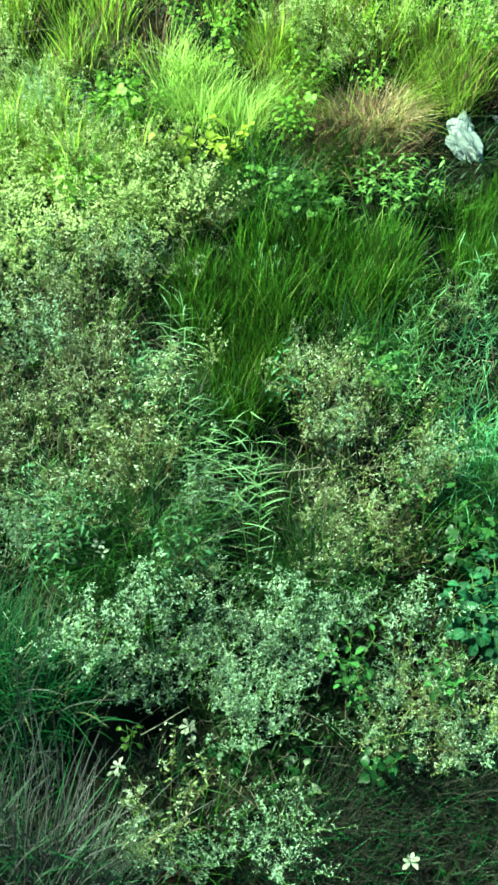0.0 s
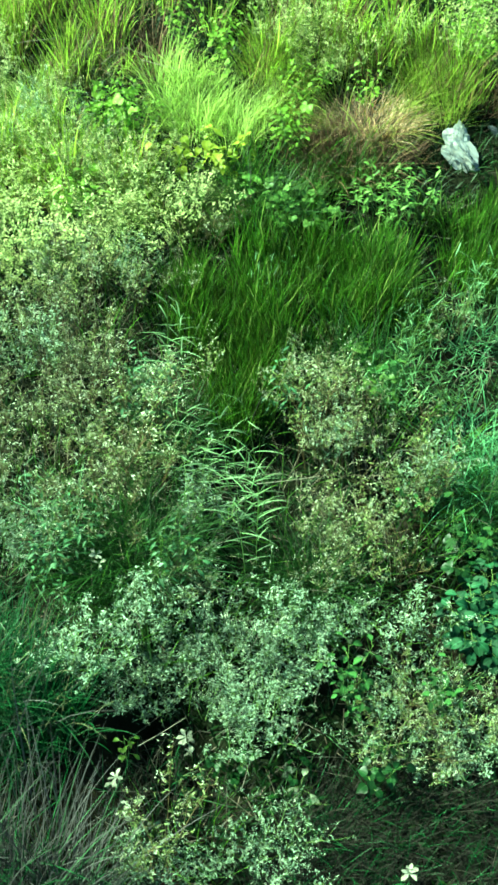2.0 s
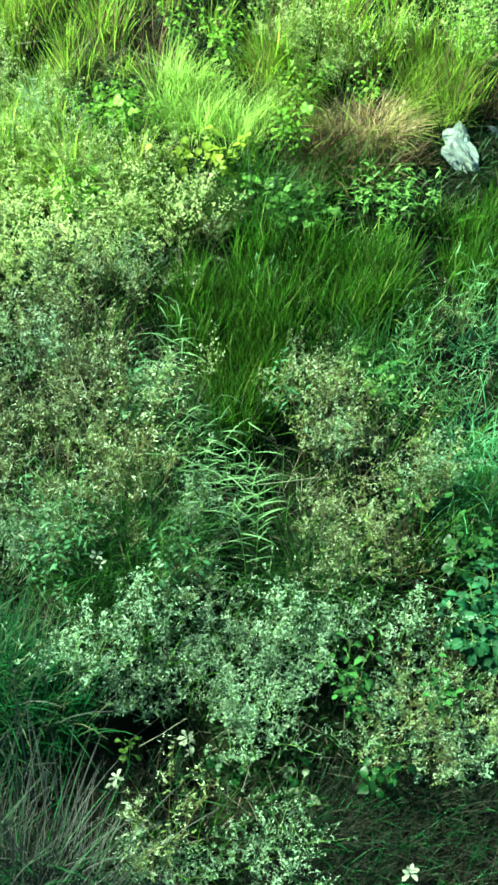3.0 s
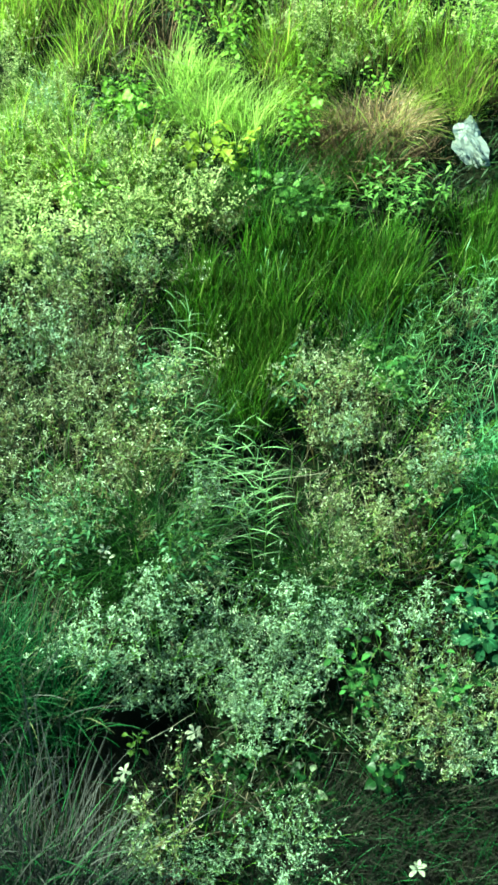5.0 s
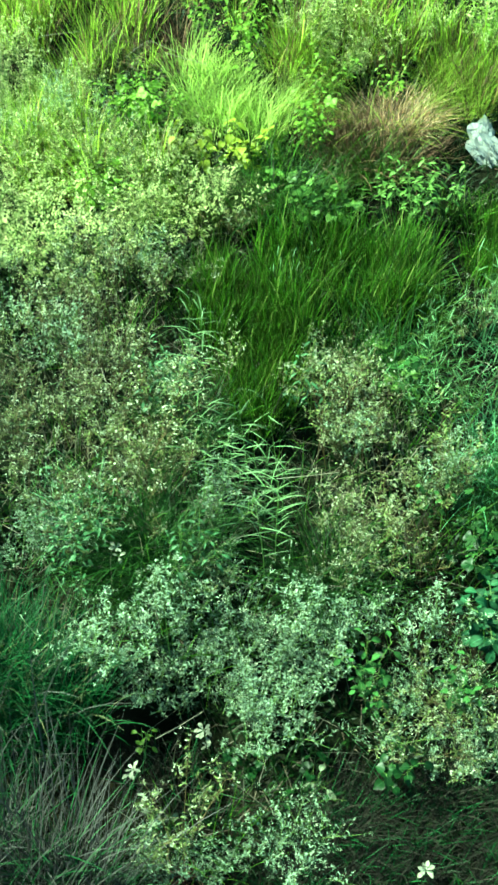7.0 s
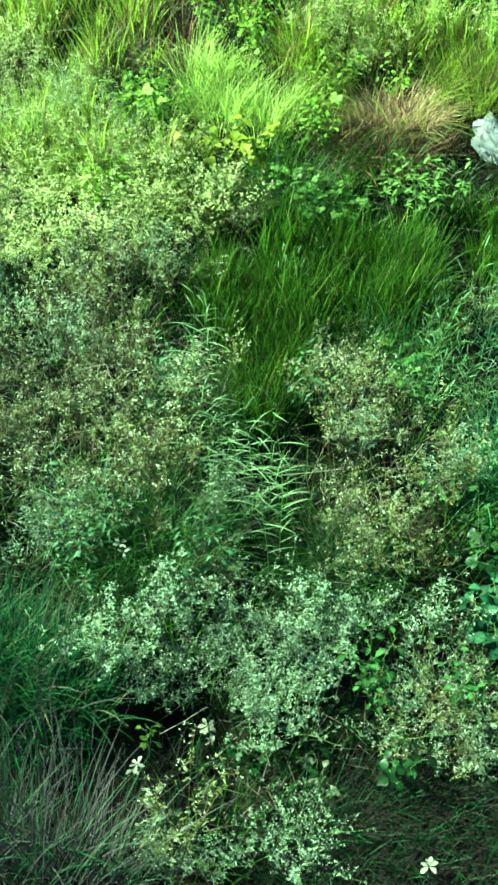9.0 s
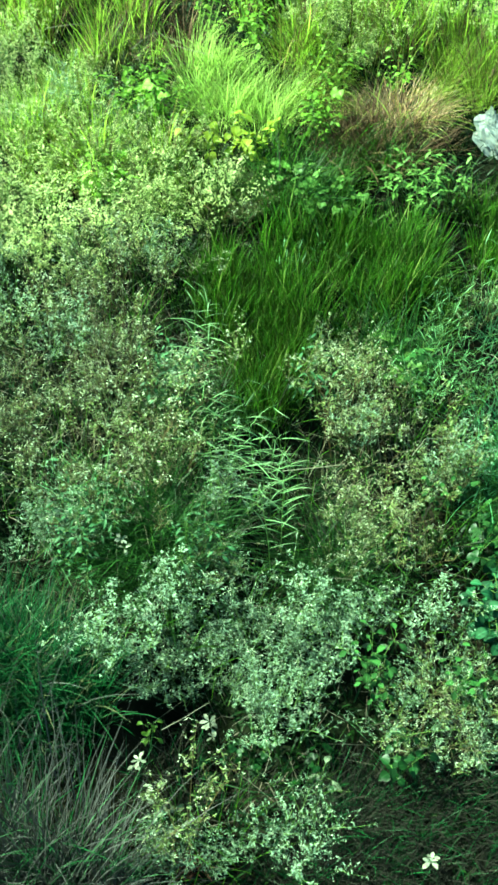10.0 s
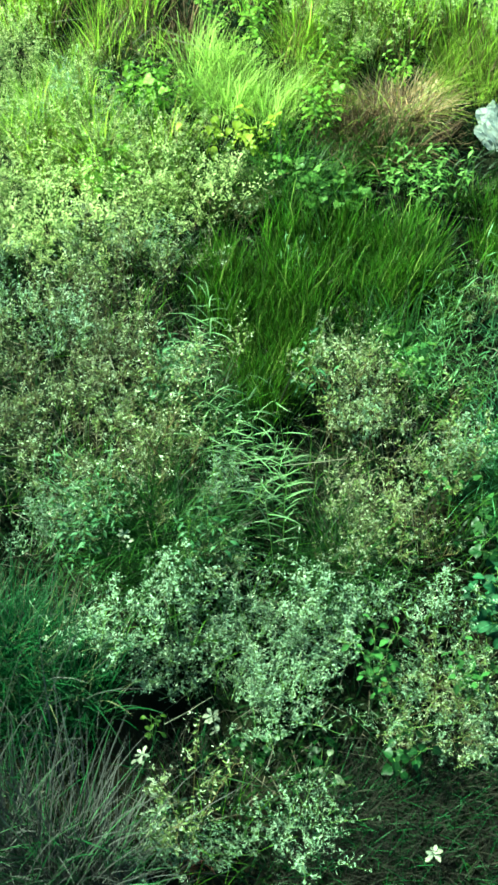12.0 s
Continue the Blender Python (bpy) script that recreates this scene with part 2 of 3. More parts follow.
def lift(x, y):
    """Height of the ground: a bank with its rise assumed to fit the camera's view, level far off, slightly uneven, sunk
    at the hollows.
    """
    run = min(max(y, -3.0), 11.0) - 3.0
    rough = 0.035 * noise.noise(Vector((x * 1.3, y * 1.3, 0))) + 0.012 * noise.noise(Vector((x * 5, y * 5, 3)))
    rough -= sum(1.5 * r * math.exp(-((x - a) ** 2 + (y - b) ** 2) / (0.8 * r * r)) for a, b, r in HOLLOWS)
    return SLOPE * run + (rough if abs(x) < 20 and abs(y) < 30 else 0.0)


def stand(x, y, turn=0.0, size=1.0, tilt=0.0):
    return Matrix.LocRotScale((x, y, lift(x, y) - 0.004), Euler((tilt, 0, turn)), (size, size, size))


rng = random.Random(7)


def scatter(x, y, rx, ry, count, gap, patchy=False):
    """Places in an ellipse on the ground, at least gap apart."""
    found = []
    for _ in range(count * 30):
        a, r = rng.uniform(0, 2 * math.pi), math.sqrt(rng.random())
        p = (x + rx * r * math.cos(a), y + ry * r * math.sin(a))
        if count > 2 and (hollow(*p) or patchy and noise.noise(Vector((p[0] * 4.2, p[1] * 4.2, 5))) < -0.06):
            continue
        if all((p[0] - q[0]) ** 2 + (p[1] - q[1]) ** 2 > gap * gap for q in found):
            found.append(p)
            if len(found) == count:
                break
    return found


def spread(makers, zones, gap, sizes=(0.8, 1.2), patchy=False):
    """Fills elliptical zones (x, y, rx, ry, count) with the plants of makers, copies after the first of each."""
    made = [None] * len(makers)
    rng.seed(round(1000 * sum(zones[0][:4])) + len(makers))
    for x, y, rx, ry, count in zones:
        for px, py in scatter(x, y, rx, ry, count, gap, patchy):
            i = rng.randrange(len(makers))
            m = stand(px, py, rng.uniform(0, 6.28), rng.uniform(*sizes), rng.uniform(-0.12, 0.12))
            if made[i] is None:
                made[i] = makers[i]()
                made[i].matrix_basis = m
            else:
                copy_thing(made[i], m)


# ---- structure ----
def build_ground():
    near_x, near_y = np.linspace(-3, 3, 181), np.linspace(-1.5, 8, 241)
    far = np.array([0.4, 1, 2, 4, 8, 16, 40, 120, 400, 1500, 4000.0])
    xs = np.concatenate([near_x[0] - far[::-1], near_x, near_x[-1] + far])
    ys = np.concatenate([near_y[0] - far[::-1], near_y, near_y[-1] + far])
    verts = [(float(x), float(y), lift(float(x), float(y))) for y in ys for x in xs]
    w = len(xs)
    faces = [(j * w + i, j * w + i + 1, (j + 1) * w + i + 1, (j + 1) * w + i) for j in range(len(ys) - 1) for i in range(w - 1)]
    data = bpy.data.meshes.new("ground")
    data.from_pydata(verts, [], faces)
    data.polygons.foreach_set("use_smooth", [True] * len(faces))
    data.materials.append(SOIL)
    tagged(new("ground", data), "bare soil bank under dense weeds, darkened in colour for their shade", "ground", kind="structure")


build_ground()


# ---- grasses ----
def make_tuft(name, label, material, blades, radius, length, width, lean, droop, seed, dry=0, dry_material=None, group="", power=1.4, out=0.5, dry_length=0.0, ring=0.0):
    """A tuft: arching tapered blades from a tight foot, some of them dry. out: how far blades fan away from the middle."""
    def build():
        r = random.Random(seed)
        thing = tagged(new(name), label, "grass", group)
        for title, count, mat in (("foliage", blades, material), ("withered_foliage", dry, dry_material)):
            if not count:
                continue
            sheet = Sheet()
            for _ in range(count):
                a, q = r.uniform(0, 6.283), math.sqrt(r.uniform(ring * ring if title == "foliage" else 0.0, 1))
                root = np.array((radius * q * math.cos(a), radius * q * math.sin(a), 0))
                heading = a + r.gauss(0, 0.7) if r.random() < out else r.uniform(0, 6.283)
                size = (dry_length if dry_length and title != "foliage" else length) * r.uniform(0.45, 1.1)
                tip = lean * (0.25 + 0.75 * q) * r.uniform(0.5, 1.4)
                points = arc(root, heading, tip, droop * r.uniform(0.3, 1.5), size, 6, power)
                points[:, :2] += np.outer(np.linspace(0, 1, 6) ** 2, (r.gauss(0, 0.06) * size, r.gauss(0, 0.06) * size))
                side = np.array((-math.sin(heading), math.cos(heading), r.uniform(-0.5, 0.5)))
                w = width * r.uniform(0.6, 1.25) * 0.5
                sheet.ribbon(points, w * np.array((0.7, 1.0, 0.95, 0.8, 0.5, 0.05)), unit(side))
            tagged(part(title, sheet.mesh(title, mat), thing), kind="stuff")
        return thing
    return build


MEADOW = "dense upright bright green grass tuft on the bank"
spread([make_tuft("grass_tuft", MEADOW, GRASS, 62, 0.085, h, 0.0058, 0.30, 0.42, s, 10, GRASS_OLIVE, "meadow grass tufts", out=0.35) for s, h in ((1, 0.30), (2, 0.26), (3, 0.35), (4, 0.23), (5, 0.31))],
       [(-0.14, 3.61, 0.22, 0.21, 24), (-0.06, 3.22, 0.15, 0.22, 17), (-0.24, 3.83, 0.12, 0.10, 5), (0.10, 3.47, 0.11, 0.19, 9), (0.38, 3.69, 0.28, 0.23, 24), (0.32, 4.00, 0.19, 0.14, 9), (0.63, 3.93, 0.16, 0.16, 11), (0.73, 3.56, 0.08, 0.13, 4), (1.09, 3.97, 0.15, 0.21, 18), (1.18, 4.30, 0.11, 0.13, 5), (0.02, 3.91, 0.15, 0.12, 7)], 0.06, (0.75, 1.15))
spread([make_tuft("short_grass", "short bent bright green grass between herbs", GRASS, 60, 0.08, h, 0.0046, 0.6, 0.9, s, 6, GRASS_OLIVE, "short bent grass") for s, h in ((6, 0.26), (7, 0.20), (8, 0.30))],
       [(0.22, 4.31, 0.22, 0.13, 16), (0.46, 4.56, 0.20, 0.10, 7), (-0.00, 4.48, 0.11, 0.12, 5), (0.30, 3.46, 0.13, 0.06, 2), (0.68, 3.68, 0.16, 0.13, 6), (0.92, 4.25, 0.11, 0.09, 5)], 0.08, (0.75, 1.15))
spread([make_tuft("wiry_stalks", "thin bent grey-brown wiry stalks among weeds", WIRY, 16, 0.14, h, 0.0024, 0.7, 1.3, s, 0, None, "wiry stalks") for s, h in ((18, 0.42), (19, 0.34), (20, 0.38))],
       [(-0.69, 3.02, 0.35, 0.53, 24), (0.45, 2.75, 0.32, 0.31, 10), (-0.34, 2.65, 0.18, 0.23, 8), (0.63, 1.80, 0.20, 0.10, 5), (-0.56, 3.97, 0.37, 0.25, 8), (-0.80, 5.28, 0.34, 0.28, 6), (-0.81, 3.56, 0.30, 0.13, 8)], 0.1, (0.7, 1.1))
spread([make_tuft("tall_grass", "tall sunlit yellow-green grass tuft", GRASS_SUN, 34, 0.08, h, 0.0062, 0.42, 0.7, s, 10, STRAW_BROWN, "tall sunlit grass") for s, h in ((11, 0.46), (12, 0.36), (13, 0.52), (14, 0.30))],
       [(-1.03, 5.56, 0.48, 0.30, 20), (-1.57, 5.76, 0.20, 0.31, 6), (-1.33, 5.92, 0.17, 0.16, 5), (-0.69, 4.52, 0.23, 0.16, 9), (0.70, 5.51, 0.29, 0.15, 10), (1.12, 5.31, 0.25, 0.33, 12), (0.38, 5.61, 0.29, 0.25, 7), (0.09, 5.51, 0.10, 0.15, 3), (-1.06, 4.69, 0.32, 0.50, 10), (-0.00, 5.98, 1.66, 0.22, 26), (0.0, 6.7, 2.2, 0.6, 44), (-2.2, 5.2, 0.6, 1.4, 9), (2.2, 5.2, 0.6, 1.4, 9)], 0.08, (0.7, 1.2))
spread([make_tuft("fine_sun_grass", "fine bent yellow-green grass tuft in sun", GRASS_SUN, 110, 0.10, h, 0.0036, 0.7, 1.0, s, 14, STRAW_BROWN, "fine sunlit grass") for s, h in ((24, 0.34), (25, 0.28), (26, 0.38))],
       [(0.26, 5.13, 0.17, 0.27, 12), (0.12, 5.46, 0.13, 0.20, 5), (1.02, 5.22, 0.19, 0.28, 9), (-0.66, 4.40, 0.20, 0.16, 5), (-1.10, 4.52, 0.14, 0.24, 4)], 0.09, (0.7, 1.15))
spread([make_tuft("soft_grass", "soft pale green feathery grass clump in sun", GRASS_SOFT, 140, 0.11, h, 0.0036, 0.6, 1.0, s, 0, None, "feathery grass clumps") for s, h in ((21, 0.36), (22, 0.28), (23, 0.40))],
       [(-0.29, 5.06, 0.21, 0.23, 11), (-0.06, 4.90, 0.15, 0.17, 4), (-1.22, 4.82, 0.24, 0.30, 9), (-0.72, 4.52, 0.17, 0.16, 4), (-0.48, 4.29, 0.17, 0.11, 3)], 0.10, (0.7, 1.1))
spread([make_tuft("sparse_grass", "thin green grass growing between the weeds", GRASS, 18, 0.12, h, 0.0042, 0.6, 0.8, s, 2, LOW_DRY, "thin grass between weeds") for s, h in ((15, 0.34), (16, 0.28), (17, 0.38))],
       [(-0.68, 3.08, 0.61, 0.84, 30), (0.45, 2.75, 0.59, 0.52, 22), (0.02, 2.05, 0.80, 0.22, 7), (-0.06, 4.37, 0.56, 0.23, 16), (-0.79, 4.15, 0.54, 0.37, 16), (-1.9, 3.3, 0.55, 2.9, 70), (1.9, 3.3, 0.55, 2.9, 70), (0.0, 0.4, 1.6, 0.4, 24), (-0.00, 1.43, 0.72, 0.16, 4)], 0.09, (0.7, 1.1))
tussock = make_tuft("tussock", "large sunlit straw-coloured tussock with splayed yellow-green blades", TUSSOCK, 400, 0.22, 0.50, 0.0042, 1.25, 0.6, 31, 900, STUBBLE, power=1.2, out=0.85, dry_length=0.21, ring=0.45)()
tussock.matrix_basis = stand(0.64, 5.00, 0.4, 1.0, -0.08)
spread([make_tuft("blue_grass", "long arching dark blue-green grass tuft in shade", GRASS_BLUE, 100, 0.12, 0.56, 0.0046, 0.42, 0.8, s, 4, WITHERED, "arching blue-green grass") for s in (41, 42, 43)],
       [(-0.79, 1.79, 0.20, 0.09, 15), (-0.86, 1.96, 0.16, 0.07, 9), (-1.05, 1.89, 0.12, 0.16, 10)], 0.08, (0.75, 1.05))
spread([make_tuft("fine_grass", "small dark green tuft of fine arching grass", GRASS_DEEP, 110, 0.07, 0.36, 0.0034, 0.7, 1.1, s, 4, DRY, "fine grass tufts") for s in (45, 46)],
       [(-0.49, 2.36, 0.17, 0.09, 11), (0.21, 2.32, 0.13, 0.07, 10), (-0.35, 2.49, 0.11, 0.11, 6), (-0.36, 3.01, 0.07, 0.17, 5), (0.50, 3.39, 0.15, 0.08, 3), (0.95, 2.64, 0.08, 0.10, 9), (0.03, 4.29, 0.17, 0.10, 4)], 0.07, (0.8, 1.2))
spread([make_tuft("matted_grass", "fine bent olive-green grass below the herbs", GRASS_OLIVE, 100, 0.08, 0.28, 0.0036, 0.9, 1.0, s, 5, STRAW_BROWN, "fine bent grass") for s in (47, 48)],
       [(-0.23, 4.27, 0.20, 0.11, 9), (0.46, 4.52, 0.17, 0.10, 5), (-0.97, 5.31, 0.28, 0.24, 7)], 0.07, (0.8, 1.2))
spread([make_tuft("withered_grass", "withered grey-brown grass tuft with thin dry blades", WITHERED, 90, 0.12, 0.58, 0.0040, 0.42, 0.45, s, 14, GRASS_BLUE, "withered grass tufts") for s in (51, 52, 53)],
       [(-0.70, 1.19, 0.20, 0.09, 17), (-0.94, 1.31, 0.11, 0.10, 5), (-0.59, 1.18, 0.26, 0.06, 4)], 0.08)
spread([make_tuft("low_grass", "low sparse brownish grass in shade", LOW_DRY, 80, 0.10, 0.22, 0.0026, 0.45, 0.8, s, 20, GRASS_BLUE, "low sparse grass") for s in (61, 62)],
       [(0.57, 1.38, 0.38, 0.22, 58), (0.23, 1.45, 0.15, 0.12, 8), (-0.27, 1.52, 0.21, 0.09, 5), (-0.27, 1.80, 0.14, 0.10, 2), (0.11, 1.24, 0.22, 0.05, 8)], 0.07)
# Dead straw whose brown also paints in the tussock's shaded front.
spread([make_tuft("matted_straw", "flattened brown dead grass below the tussock", STRAW_BROWN, 110, 0.14, 0.28, 0.0042, 1.1, 0.5, s, 10, GRASS, "flattened dead grass") for s in (65, 66)],
       [(0.58, 4.70, 0.25, 0.09, 16), (0.44, 4.79, 0.12, 0.11, 6), (1.32, 5.13, 0.08, 0.09, 3), (-0.64, 5.51, 0.16, 0.15, 4)], 0.08)
spread([make_tuft("pale_grass", "pale mint-green wiry grass with crossing narrow leaves", MINT_BLADE, 30, 0.10, h, 0.0042, 0.85, 1.3, s, 0, None, "pale wiry grass") for s, h in ((71, 0.26), (72, 0.22), (73, 0.30))],
       [(0.93, 2.89, 0.10, 0.17, 24), (1.02, 2.81, 0.07, 0.16, 8), (1.01, 3.47, 0.10, 0.09, 3), (-0.72, 2.54, 0.10, 0.11, 4)], 0.06, (0.75, 1.1))
spread([make_tuft("rust_grass", "small rust-red withered grass tuft", DRY_RED, 70, 0.05, 0.12, 0.004, 0.7, 0.8, 81)],
       [(-0.26, 1.29, 0.01, 0.00, 1)], 0.02)


def make_knotgrass(seed):
    """A sprawling jointed grass: zigzag stems with short narrow leaves at the joints."""
    def build():
        r = random.Random(seed)
        thing = tagged(new("knotgrass"), "sprawling mint-green jointed grass with short narrow leaves", "grass", "sprawling knotgrass")
        stalks, blades = Sheet(), Sheet()
        for _ in range(6):
            way, lean = r.uniform(0, 6.283), r.uniform(0.2, 0.9)
            p, points = np.array((r.gauss(0, 0.02), r.gauss(0, 0.02), 0.0)), []
            points.append(p)
            for k in range(r.randint(5, 8)):
                turn = way + (0.35 if k % 2 else -0.35) + r.gauss(0, 0.15)
                bend = lean + r.gauss(0, 0.12)
                p = p + r.uniform(0.03, 0.055) * np.array((math.sin(bend) * math.cos(turn), math.sin(bend) * math.sin(turn), math.cos(bend)))
                points.append(p)
                if k > 1:
                    heading = turn + (1.2 if k % 2 else -1.2) + r.gauss(0, 0.4)
                    blade = arc(p, heading, r.uniform(0.6, 1.3), r.uniform(0.1, 0.7), r.uniform(0.035, 0.075), 5)
                    side = unit(np.array((-math.sin(heading), math.cos(heading), r.uniform(-0.4, 0.4))))
                    blades.ribbon(blade, 0.0016 * np.array((0.6, 1.0, 0.95, 0.7, 0.05)), side)
            stalks.tube(np.array(points), 0.0015, 0.0008)
        tagged(part("stalk", stalks.mesh("stalk", STEM_GREEN), thing), kind="stuff")
        tagged(part("foliage", blades.mesh("foliage", GRASS_PALE), thing), kind="stuff")
        return thing
    return build


spread([make_knotgrass(s) for s in (75, 76, 77)],
       [(0.72, 3.27, 0.13, 0.21, 13), (0.59, 3.10, 0.06, 0.11, 4), (1.00, 3.58, 0.11, 0.15, 7), (0.15, 3.71, 0.08, 0.07, 2), (0.93, 3.12, 0.10, 0.12, 4), (-0.71, 2.54, 0.11, 0.10, 4)], 0.07, (0.75, 1.2))


# ---- flowering weeds ----
def make_weed(name, label, leaf_mat, stem_mat, seed, height, stems, leaf_len, leaf_wide, floret, share, heads, group, floret_mat=FLORET, tips=(3, 7), bare=3):
    """A bushy weed: leaning stems, branches and twigs with narrow leaves, tiny pale flower heads at the ends."""
    def build():
        r = random.Random(seed)
        thing = tagged(new(name), label, "weed", group)
        wood, leaves, flowers = Sheet(), Sheet(), Sheet()

        def put_leaf(p, heading, size):
            points = arc(p, heading, r.uniform(0.5, 1.2), r.uniform(0.3, 1.2), size * r.uniform(0.6, 1.2), 4)
            side = unit(np.array((-math.sin(heading), math.cos(heading), r.uniform(-0.4, 0.4))))
            leaves.ribbon(points, size * leaf_wide * np.array((0.35, 1.0, 0.75, 0.05)), side)

        def put_floret(p):
            size = floret * r.uniform(0.5, 1.3)
            up = unit(np.array((r.gauss(0, 0.9), r.gauss(0, 0.9), 1.0)))
            a = unit(np.cross(up, (0.3, 0.9, 0.1)))
            b = np.cross(up, a)
            n = len(flowers.verts)
            flowers.verts.append(tuple(p))
            flowers.uvs.append((0.5, 0))
            for i in range(r.randint(2, 4)):
                turn = i * 1.9 + r.uniform(-0.5, 0.5)
                along, across = math.cos(turn) * a + math.sin(turn) * b, math.cos(turn) * b - math.sin(turn) * a
                m = len(flowers.verts)
                for reach, wide, rise in ((0.6, 0.24, 0.2), (1.25, 0.0, 0.5), (0.6, -0.24, 0.2)):
                    flowers.verts.append(tuple(p + size * (along * reach + across * wide + up * rise)))
                    flowers.uvs.append((0.5, reach))
                flowers.faces.append((n, m, m + 1, m + 2))

        for s in range(stems):
            heading = 6.283 * s / stems + r.uniform(-0.6, 0.6)
            root = np.array((r.gauss(0, 0.02), r.gauss(0, 0.02), 0))
            tall = height * r.uniform(0.7, 1.1)
            main = arc(root, heading, r.uniform(0.1, 0.75), r.uniform(-0.2, 0.5), tall, 9)
            wood.tube(main, 0.0026, 0.0010)
            for i in range(bare, 9):
                put_leaf(main[i], r.uniform(0, 6.283), leaf_len)
                for _ in range(2):
                    branch = arc(main[i], r.uniform(0, 6.283), r.uniform(0.3, 1.2), r.uniform(-0.5, 0.3), tall * r.uniform(0.12, 0.34), 4)
                    wood.tube(branch, 0.0011, 0.0006)
                    for j in (1, 2):
                        put_leaf(branch[j], r.uniform(0, 6.283), leaf_len * 0.8)
                    for _ in range(r.randint(*tips)):
                        put_leaf(branch[3] + np.array([r.gauss(0, 0.005) for _ in range(3)]), r.uniform(0, 6.283), leaf_len * r.uniform(0.4, 0.8))
                    if r.random() < share:
                        for _ in range(r.randint(1, heads * 2)):
                            put_floret(branch[3] + np.array((r.gauss(0, 0.009), r.gauss(0, 0.009), r.gauss(0.006, 0.006))))
        tagged(part("stalk", wood.mesh("stalk", stem_mat), thing), kind="stuff")
        tagged(part("foliage", leaves.mesh("foliage", leaf_mat), thing), kind="stuff")
        tagged(part("bloom", flowers.mesh("bloom", floret_mat), thing, "tiny cream-white flower heads"), kind="stuff")
        return thing
    return build


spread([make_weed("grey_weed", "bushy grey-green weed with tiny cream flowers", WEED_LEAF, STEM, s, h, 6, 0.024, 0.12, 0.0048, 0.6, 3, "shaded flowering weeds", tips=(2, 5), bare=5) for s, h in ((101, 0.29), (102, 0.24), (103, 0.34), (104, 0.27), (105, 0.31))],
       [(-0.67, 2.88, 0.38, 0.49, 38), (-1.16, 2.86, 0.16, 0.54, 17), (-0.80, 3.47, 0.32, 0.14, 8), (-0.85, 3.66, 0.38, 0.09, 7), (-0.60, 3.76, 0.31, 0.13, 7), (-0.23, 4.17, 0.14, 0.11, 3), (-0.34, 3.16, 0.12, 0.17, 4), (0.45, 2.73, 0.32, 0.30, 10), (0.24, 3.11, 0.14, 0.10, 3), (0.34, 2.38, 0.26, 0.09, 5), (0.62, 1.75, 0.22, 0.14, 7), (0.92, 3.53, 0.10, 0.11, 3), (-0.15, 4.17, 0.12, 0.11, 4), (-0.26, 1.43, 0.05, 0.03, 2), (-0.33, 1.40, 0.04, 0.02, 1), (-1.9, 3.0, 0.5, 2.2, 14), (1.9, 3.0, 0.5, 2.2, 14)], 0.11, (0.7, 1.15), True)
PALE_WEEDS = [make_weed("pale_weed", "pale leafy weed covered with small white flowers", WEED_LEAF_PALE, STEM_GREEN, s, h, 6, 0.020, 0.15, 0.0042, 0.3, 3, "pale flowering weeds") for s, h in ((111, 0.29), (112, 0.23), (113, 0.33), (114, 0.26))]
spread(PALE_WEEDS,
       [(-0.08, 2.05, 0.39, 0.16, 18), (0.36, 1.99, 0.30, 0.16, 12), (0.61, 1.77, 0.22, 0.14, 4), (-0.49, 1.99, 0.15, 0.10, 7), (-0.24, 2.31, 0.13, 0.07, 4), (-0.00, 1.77, 0.10, 0.08, 4), (0.35, 2.97, 0.06, 0.14, 2), (0.67, 2.70, 0.07, 0.09, 2), (-0.77, 2.53, 0.13, 0.12, 4), (-1.00, 2.43, 0.11, 0.09, 3), (-0.93, 3.31, 0.12, 0.11, 3), (0.77, 1.71, 0.08, 0.10, 4), (0.05, 1.32, 0.09, 0.08, 6), (0.24, 3.25, 0.10, 0.09, 1), (-0.46, 3.16, 0.06, 0.09, 2), (-0.24, 2.53, 0.07, 0.10, 2)], 0.10, (0.7, 1.15), True)
spread(PALE_WEEDS,
       [(-0.31, 1.93, 0.05, 0.03, 2), (-0.21, 2.00, 0.05, 0.04, 2), (-0.41, 1.92, 0.04, 0.03, 2), (-0.23, 2.11, 0.06, 0.04, 2), (-0.51, 2.03, 0.05, 0.04, 2), (-0.40, 2.11, 0.06, 0.04, 2), (-0.12, 1.88, 0.03, 0.03, 1), (-0.05, 1.79, 0.04, 0.03, 2), (0.03, 1.73, 0.05, 0.03, 2), (0.01, 1.84, 0.05, 0.03, 2), (-0.45, 1.28, 0.05, 0.02, 2), (-0.36, 1.30, 0.05, 0.02, 2), (-0.20, 1.31, 0.04, 0.02, 2), (-0.14, 1.28, 0.04, 0.02, 1)], 0.08, (0.7, 1.05))
spread(PALE_WEEDS,
       [(-1.09, 4.62, 0.34, 0.41, 4), (-0.84, 3.83, 0.31, 0.10, 3), (-1.24, 3.73, 0.10, 0.08, 2), (-1.24, 3.56, 0.08, 0.08, 2), (0.07, 1.37, 0.06, 0.04, 2), (0.14, 1.29, 0.05, 0.02, 2), (-2.0, 2.0, 0.5, 0.6, 5), (1.9, 2.0, 0.5, 0.6, 5)], 0.08, (0.7, 1.05))
